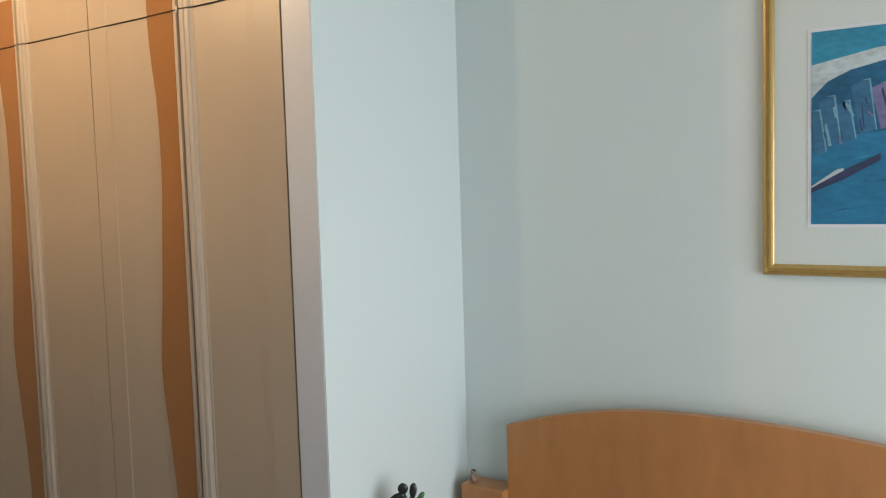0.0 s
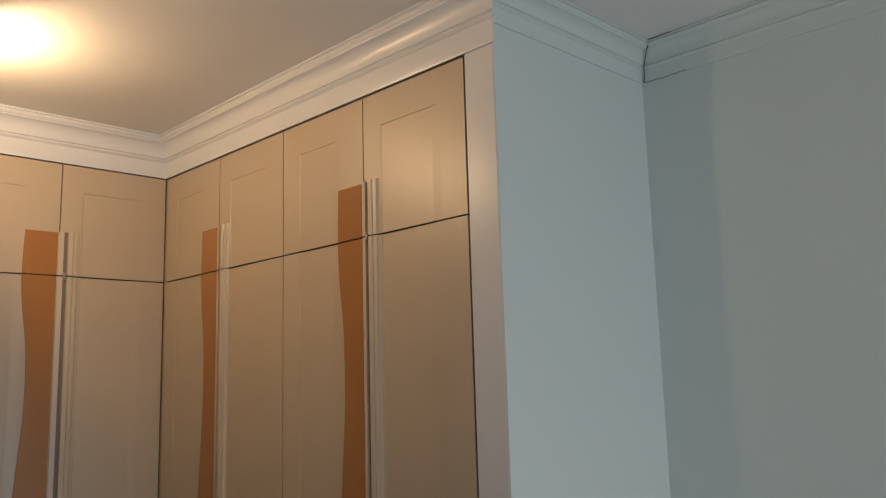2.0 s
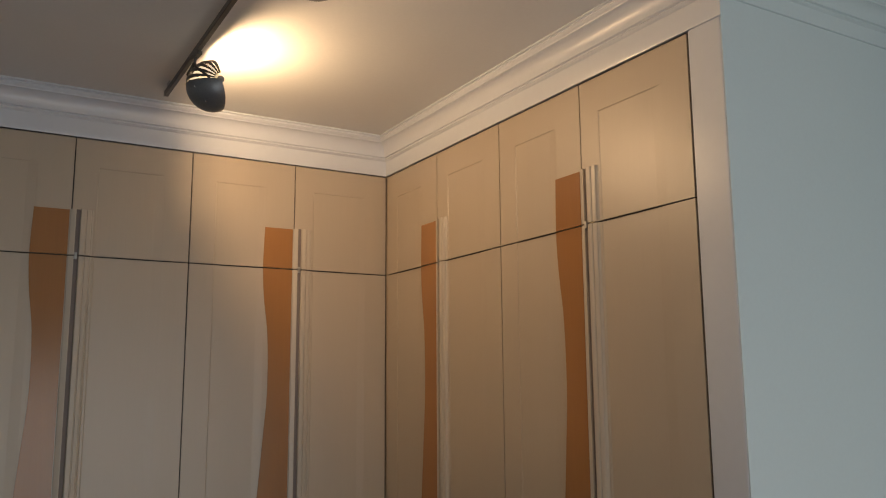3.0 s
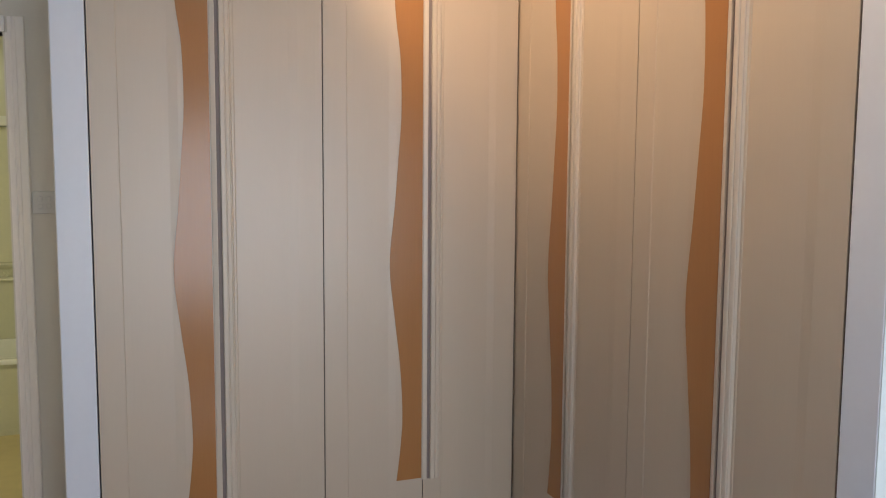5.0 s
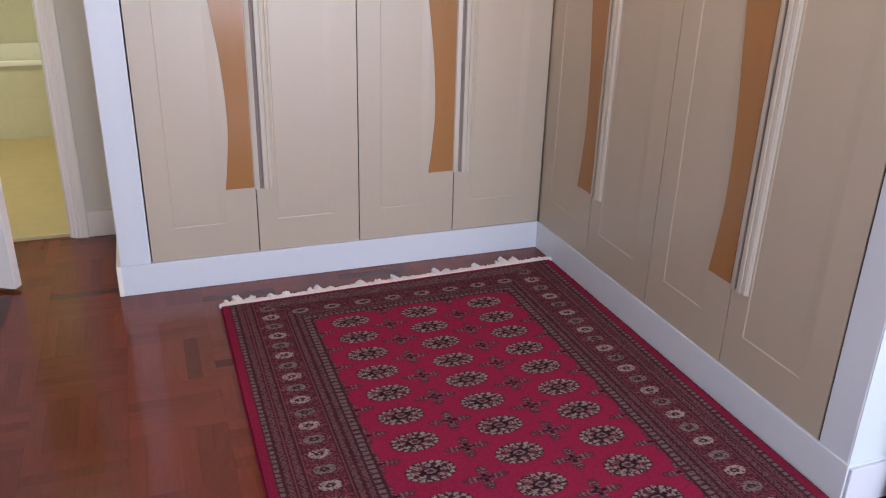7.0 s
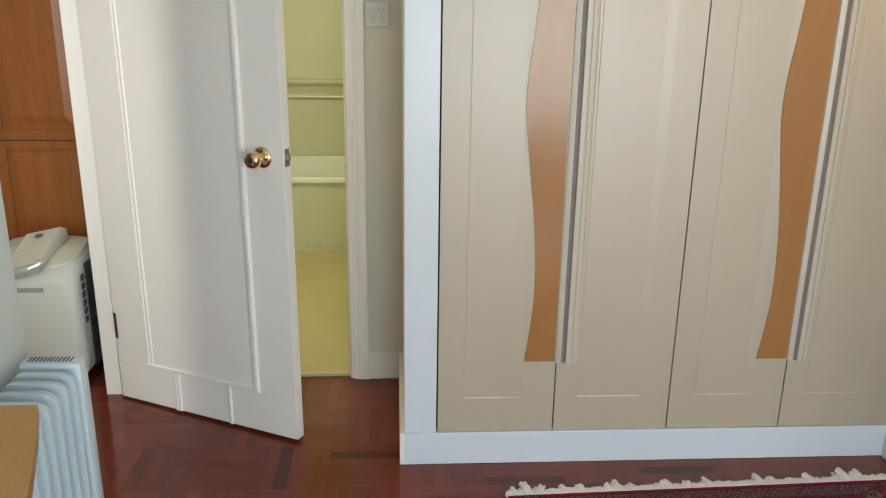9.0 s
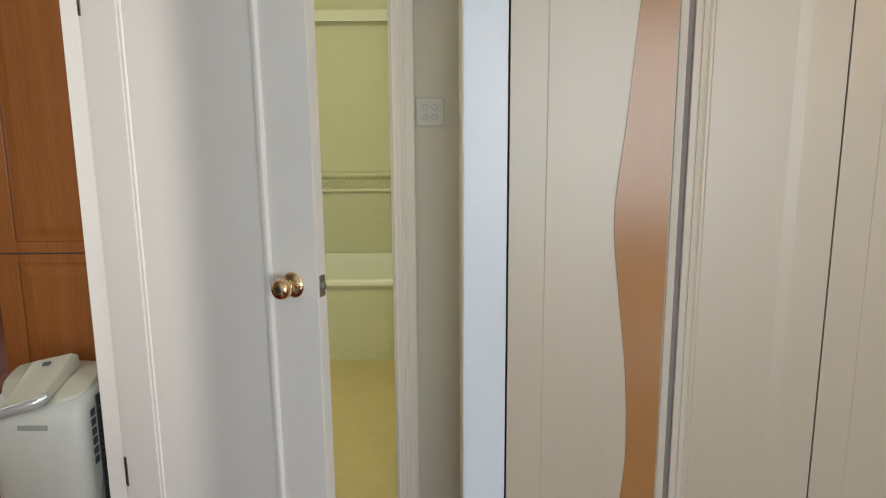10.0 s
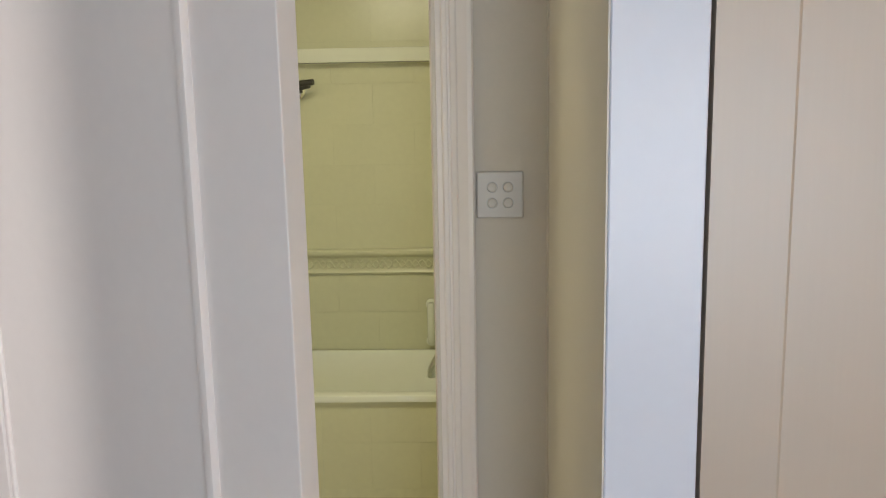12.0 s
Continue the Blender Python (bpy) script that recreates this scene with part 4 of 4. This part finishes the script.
def track_lamp(y, turn, tip, power):
    lamp = thing("track_spotlight", "graphite ball spotlight with a slotted cage, lit", "spotlight", pose(RAILX + 0.046, y, CEIL - 0.124, 0, tip, turn), group="track spotlights")
    R = 0.074
    bowl = part("bowl", shell(R, 182, 294, 0.003, 84), LAMP_METAL, lamp, smooth=50)
    for sy in (-1, 1):
        bm = bmesh.new()
        lathe(bm, [(0.010, 0.0), (0.010, 0.004), (0.001, 0.006)], pose(0, sy * 0.0665, 0, -90 * sy, 0, 0), 24)
        part("end_disc", bm, LAMP_METAL, lamp, smooth=40)
        for a in (200, 245, 290):
            bm = bmesh.new()
            lathe(bm, [(0.0024, 0.0), (0.0022, 0.0016), (0.0008, 0.002)], Matrix.Translation(Vector((math.cos(radians(a)) * 0.064, sy * 0.033, math.sin(radians(a)) * 0.064))) @ Vector((math.cos(radians(a)), sy * 0.5, math.sin(radians(a)))).to_track_quat("Z", "Y").to_matrix().to_4x4(), 8)
            part("rivet", bm, CHROME, bowl)
    for a in (172, 154, 136, 118, 102):
        part("cage_bar", shell(R, a - 4.8, a + 4.8, 0.003, 76), RAIL_METAL, lamp, smooth=50)
    part("diffuser", shell(R * 0.86, 100, 180, 0.003, 70), GLOW, lamp, "glowing frosted lamp glass", smooth=60)
    bm = bmesh.new()
    lathe(bm, [(0.002, 0.012), (0.009, 0.010), (0.011, 0.0), (0.009, -0.016), (0.002, -0.018)], pose(-0.034, 0, -0.012, 0, 60, 0), 12)
    part("bulb", bm, GLOW, lamp, "glowing halogen bulb", smooth=60)
    part("reflector", shell(R - 0.004, 183, 293, 0.002, 83), BATH_WHITE, lamp, "white inner reflector", smooth=60)
    # opaque shell added behind the cage to keep light off the ceiling there
    part("reflector", shell(R * 0.74, 92, 183, 0.002, 84), BATH_WHITE, lamp, "white inner reflector", smooth=60)
    bm = bmesh.new()
    tube(bm, [(-0.050, 0.0, 0.088), (-0.054, 0.0, 0.062), (-0.062, 0.035, 0.035), (-0.030, 0.066, 0.0)], 0.004, 8)
    tube(bm, [(-0.054, 0.0, 0.062), (-0.062, -0.035, 0.035), (-0.030, -0.066, 0.0)], 0.004, 8)
    part("arm", bm, RAIL_METAL, lamp, smooth=50)
    part("adapter", boxed(-0.058, -0.042, -0.03, 0.03, 0.076, 0.088, bevel=0.002), RAIL_METAL, lamp)
    data = bpy.data.lights.new("halogen", "POINT")
    data.energy, data.color, data.shadow_soft_size = power, (1.0, 0.70, 0.40), 0.014
    ob = new("halogen", data)
    ob.location = lamp.matrix_basis @ Vector((-0.012, 0, 0.004))
    return lamp


track_lamp(-0.615, 4, 0, 52)
track_lamp(-1.42, 0, 0, 15)

# ---- rug ----
rug = thing("rug", "red oriental rug with rows of octagon medallions", "rug")
RX0, RX1, RY1, RY0 = -1.322, -0.014, -0.2, -2.05
CELL = 0.0032
nx, ny = int((RX1 - RX0) / CELL), int((RY1 - RY0) / CELL)
gx, gy = np.meshgrid(np.linspace(0, RX1 - RX0, nx + 1), np.linspace(0, RY1 - RY0, ny + 1))
d = np.minimum(gx, (RX1 - RX0) - gx)            # from the long edges
e = np.minimum(gy, (RY1 - RY0) - gy)            # from the ends
X, Y = RX0 + gx, RY1 - gy
rng = np.random.default_rng(4)
grain = rng.random(X.shape)
RED, MAROON, PINK, LIGHT, BLACK = [np.array(c) for c in ((0.262, 0.017, 0.052), (0.092, 0.021, 0.035), (0.17, 0.050, 0.060), (0.275, 0.215, 0.198), (0.026, 0.011, 0.015))]
col = np.zeros((*X.shape, 3))
col[:] = RED


def put(mask, c):
    col[mask] = c


# medallions and the stars between them
DUSK = np.array((0.054, 0.018, 0.024))
u = (X + 0.668) / 0.2465
v = (np.sqrt(0.108**2 + 0.0064 * np.maximum(-Y - 0.447, -1.8)) - 0.108) / 0.0032   # rows widen slowly along the weave
ci, ri = np.round(u), np.round(v)
mu, mv = (u - ci) * 0.2465, (v - ri) * 0.119
au, av = np.abs(mu) / 0.067, np.abs(mv) / 0.0385
octa = (au**2.15 + av**2.15) ** (1 / 2.15) + 0.03 * np.cos(mu * 260) * (av > 0.5)
put(octa < 1.0, DUSK)
ang = np.arctan2(mv * 1.6, mu)
put((octa < 0.96) & (octa > 0.78) & (np.sin(ang * 18) > -0.45) & (grain > 0.12), LIGHT)
put((octa < 0.74) & (octa > 0.40) & (np.cos(ang * 8) + 0.7 * np.cos(octa * 34) > 0.0) & (grain > 0.12), LIGHT * 0.95)
put((octa < 0.70) & (np.abs(np.abs(mu) - np.abs(mv) * 1.6) < 0.0030), LIGHT * 0.9)
put((octa < 0.70) & (mu * mv > 0) & (octa > 0.36) & (grain > 0.62), PINK)
put((octa < 0.38), BLACK)
put((octa < 0.24) & (octa > 0.15), LIGHT * 0.7)
put((octa < 0.15), MAROON)
put((np.abs(mv + 0.35 * mu) < 0.0045) & (np.abs(mu) < 0.030) & (np.abs(mu) > 0.010), BLACK)
u2, v2 = u - 0.5, v - 0.5
su, sv = (u2 - np.round(u2)) * 0.2465, (v2 - np.round(v2)) * 0.119
rad, th = np.hypot(su, sv * 1.5), np.arctan2(sv * 1.5, su)
petal = 0.054 * np.abs(np.cos(th * 2)) ** 1.6 + 0.010
put((rad < petal) & (octa > 1.1), MAROON * 1.25)
put((rad < petal * 0.86) & (rad > 0.010) & (np.sin(rad * 480) > 0.0) & (grain > 0.45) & (octa > 1.1), LIGHT * 0.6)
put((rad < petal * 0.35) & (rad > 0.006) & (octa > 1.1), BLACK)
# borders
side_b = (d < 0.290) & (d <= e + 0.10)
end_b = (e < 0.190) & ~((d < 0.290) & (d < e + 0.10))
for m_, q in ((side_b, d), (end_b, e * 0.290 / 0.190)):
    s = np.where(side_b, gy, gx)
    put(m_, MAROON)
    put(m_ & (grain > 0.80), PINK)
    put(m_ & (grain < 0.20), DUSK)
    put(m_ & (q < 0.030), RED * 0.8)
    for a in (0.031, 0.050, 0.074, 0.080, 0.104, 0.112, 0.205, 0.213, 0.236, 0.258, 0.284):
        put(m_ & (np.abs(q - a) < 0.0020) & (grain > 0.25), DUSK)
    for a in (0.077, 0.108, 0.209):
        put(m_ & (np.abs(q - a) < 0.0022), PINK * 1.1)
    for a, b in ((0.0335, 0.0475), (0.2605, 0.2810)):
        put(m_ & (q > a) & (q < b), MAROON * 0.85)
        put(m_ & (q > a + 0.001) & (q < b - 0.001) & (np.mod(s, 0.0195) < 0.0125) & (grain > 0.10), LIGHT * 0.52)
    for a in (0.062, 0.092, 0.224, 0.247):
        put(m_ & (np.abs(q - a) < 0.0065) & (np.mod(s + 2.2 * np.abs(q - a), 0.0150) < 0.0062), LIGHT * 0.42)
# speckled outer band of the ends
put(end_b & (e > 0.024) & (e < 0.066) & (np.mod(gx + e, 0.017) < 0.008) & (grain > 0.42), LIGHT * 0.5)
# small octagons in the side and end borders, every other one paler
k = np.round((gy - 0.14) / 0.0655)
ou, ov = np.abs(d - 0.156) / 0.029, np.abs(gy - 0.14 - 0.0655 * k) / 0.0185
oc = (ou**2.4 + ov**2.4) ** (1 / 2.4)
put(side_b & (oc < 1.12), DUSK)
put(side_b & (oc < 1) & (np.mod(k, 2) == 0), LIGHT * 1.1)
put(side_b & (oc < 1) & (np.mod(k, 2) == 1), LIGHT * 0.62)
put(side_b & (oc < 0.95) & (grain < 0.22), DUSK)
put(side_b & (oc < 0.42) & (oc > 0.15), DUSK)
star = np.abs(np.cos(np.arctan2(gy - 0.14 - 0.0655 * k, d - 0.156) * 4))
put(side_b & (oc > 1.15) & (oc < 1.15 + 0.45 * star) & (grain > 0.60), PINK * 1.2)
k2 = np.round((gx - 0.262) / 0.112)
ou, ov = np.abs(gx - 0.262 - 0.112 * k2) / 0.029, np.abs(e - 0.120) / 0.0155
oc = (ou**2.4 + ov**2.4) ** (1 / 2.4)
put(end_b & (oc < 1), LIGHT * 0.85)
put(end_b & (oc < 0.95) & (grain < 0.25), DUSK)
put(end_b & (oc < 0.42), DUSK)
col *= (0.86 + 0.28 * grain)[..., None]
skew = (X - RX0) * 0.036
fade = np.clip(1 - gy / 0.30, 0, 1)
Yw = Y + skew * fade
Z = 0.010 + 0.0012 * rng.random(X.shape)
Z[(d < 0.006) | (e < 0.006)] = 0.004
verts = np.stack([X, Yw, Z], -1).reshape(-1, 3)
idx = np.arange((nx + 1) * (ny + 1)).reshape(ny + 1, nx + 1)
quads = np.stack([idx[:-1, :-1], idx[1:, :-1], idx[1:, 1:], idx[:-1, 1:]], -1).reshape(-1, 4)
me = bpy.data.meshes.new("woven_top")
me.from_pydata(verts.tolist(), [], quads.tolist())
attr = me.color_attributes.new("dye", "FLOAT_COLOR", "POINT")
attr.data.foreach_set("color", np.concatenate([col.reshape(-1, 3), np.ones((len(verts), 1))], 1).astype(np.float32).ravel())
WOOL = bpy.data.materials.new("rug_wool")
WOOL.use_nodes = True
wn = WOOL.node_tree
wb = wn.nodes["Principled BSDF"]
wb.inputs["Roughness"].default_value = 0.95
wb.inputs["Specular IOR Level"].default_value = 0.04
dye = wn.nodes.new("ShaderNodeAttribute")
dye.attribute_name = "dye"
wn.links.new(dye.outputs["Color"], wb.inputs["Base Color"])
nz = wn.nodes.new("ShaderNodeTexNoise")
nz.inputs["Scale"].default_value = 350
bp = wn.nodes.new("ShaderNodeBump")
bp.inputs["Strength"].default_value, bp.inputs["Distance"].default_value = 0.4, 0.003
wn.links.new(nz.outputs["Fac"], bp.inputs["Height"])
wn.links.new(bp.outputs[0], wb.inputs["Normal"])
me.materials.append(WOOL)
part("woven_top", me, WOOL, rug)
bm = bmesh.new()
prism(bm, [(RX0 + 0.004, RY0 + 0.004, 0.001), (RX1 - 0.004, RY0 + 0.004, 0.001), (RX1 - 0.004, RY1 + 0.040, 0.001), (RX0 + 0.004, RY1 - 0.006, 0.001)], (0, 0, 0.004))
part("backing", bm, FRINGE, rug)
fr = bmesh.new()
rnd = random.Random(7)
x = RX0
while x < RX1 + 0.008:
    y = RY1 + (x - RX0) * 0.036
    clump = max(0.0, math.sin(x * 58 + 2.3 * math.sin(x * 17)) + 0.7 * math.sin(x * 149))
    ln = 0.016 + (0.008 + 0.012 * math.sin(x * 9.0) ** 2) * clump**1.3 + rnd.uniform(0, 0.009)
    dx = 0.012 * math.sin(x * 41) + rnd.uniform(-0.006, 0.006)
    lift = rnd.uniform(0.001, 0.003) + 0.010 * max(0.0, clump - 0.7)
    tube(fr, [(x, y - 0.006, 0.008), (x + dx * 0.3, y + ln * 0.5, 0.008 + lift * 0.6), (x + dx, y + ln, 0.004 + lift)], rnd.uniform(0.0042, 0.0058), 5)
    x += rnd.uniform(0.0026, 0.0044)
tagged(part("fringe", fr, FRINGE, rug, "knotted off-white fringe"), kind="stuff")

# ---- bathroom tiles ----
def tile_mesh(w, h):
    bm = bmesh.new()
    box(bm, 0.0005, w - 0.0005, -0.0018, 0.0, 0.0005, h - 0.0005, bevel=0.0004)
    return solid("tile", bm, BATH_TILE)


# wide wall tiles in running bond above and below the dado, square ones on the tub front
bw = bpy.data.objects["wall_bathroom_north"]
shapes = {}


def lay(x0, x1, y, z0, z1, parent):
    key = (round(x1 - x0, 3), round(z1 - z0, 3))
    if key not in shapes:
        shapes[key] = tile_mesh(*key)
    part("tile", shapes[key], BATH_TILE, parent, m=pose(x0, y, z0))


TW, TH = 0.380, 0.187
rows = [(0.953, 1.160), *[(1.160 + TH * j, 1.160 + TH * (j + 1)) for j in range(7)], (0.642, 0.828), (0.455, 0.642)]
for j, (z0, z1) in enumerate(rows):
    first = -2.414 if j % 2 == 0 else -2.224
    cuts = [-2.735, *[x for x in (first - TW, first, first + TW, first + 2 * TW) if -2.72 < x < -1.80], -1.78]
    for x0, x1 in zip(cuts, cuts[1:]):
        lay(x0, x1, 2.9619, z0, z1, bw)
ap = bpy.data.objects["apron"]
for z0, z1 in ((0.252, 0.417), (0.052, 0.252)):
    cuts = [-2.73, -2.595, -2.395, -2.195, -1.993, -1.785]
    for x0, x1 in zip(cuts, cuts[1:]):
        lay(x0, x1, 2.2969, z0, z1, ap)

# ---- parquet ----
SQ, STRIPS = 0.255, 6
floor = structure("floor", boxed(-6.2, HEAD + 0.12, BACK - 0.1, 4.2, -0.1, -0.008), UNDER, "dark red hardwood parquet in a basket weave", "floor")
bm = bmesh.new()
g = 0.0001
box(bm, g, SQ / STRIPS - g, g, SQ - g, -0.012, 0.0)
block = solid("block", bm, BLOCK)
REST = BLOCK.copy()
REST.name = "parquet_block_far"
for n in list(REST.node_tree.nodes):
    if n.type == "OBJECT_INFO":
        geo = REST.node_tree.nodes.new("ShaderNodeNewGeometry")
        for link in list(n.outputs["Random"].links):
            REST.node_tree.links.new(geo.outputs["Random Per Island"], link.to_socket)
far_v, far_f = [], []
rnd = random.Random(11)
corners = ((0, 1, 2, 3), (4, 7, 6, 5), (0, 4, 5, 1), (1, 5, 6, 2), (2, 6, 7, 3), (3, 7, 4, 0))
for ix in range(-18, 9):
    for iy in range(-18, 17):
        x0, y0 = -1.63 + SQ * ix, -0.385 + SQ * iy
        upright = (ix + iy) % 2 == 1
        if x0 > HEAD or x0 < -6.2 or y0 + SQ < BACK or y0 > 4.1:
            continue
        if y0 > 0.66 and x0 + SQ > -2.70:
            continue
        near = -2.7 < x0 < -1.15 and -1.15 < y0 < 0.66
        for k in range(STRIPS):
            dz = rnd.uniform(-0.0002, 0.0)
            if near:
                m = pose(x0 + k * SQ / STRIPS, y0, dz) if upright else pose(x0, y0 + (k + 1) * SQ / STRIPS, dz, 0, 0, -90)
                part("block", block, BLOCK, floor, m=m)
            else:
                a, b = k * SQ / STRIPS + g, (k + 1) * SQ / STRIPS - g
                xa, xb, ya, yb = (x0 + a, x0 + b, y0 + g, y0 + SQ - g) if upright else (x0 + g, x0 + SQ - g, y0 + a, y0 + b)
                n0 = len(far_v)
                far_v += [(xa, ya, -0.012), (xa, yb, -0.012), (xb, yb, -0.012), (xb, ya, -0.012), (xa, ya, dz), (xa, yb, dz), (xb, yb, dz), (xb, ya, dz)]
                far_f += [tuple(n0 + c for c in f) for f in corners]
me = bpy.data.meshes.new("blocks")
me.from_pydata(far_v, [], far_f)
me.materials.append(REST)
tagged(part("blocks", me, REST, floor), kind="stuff")
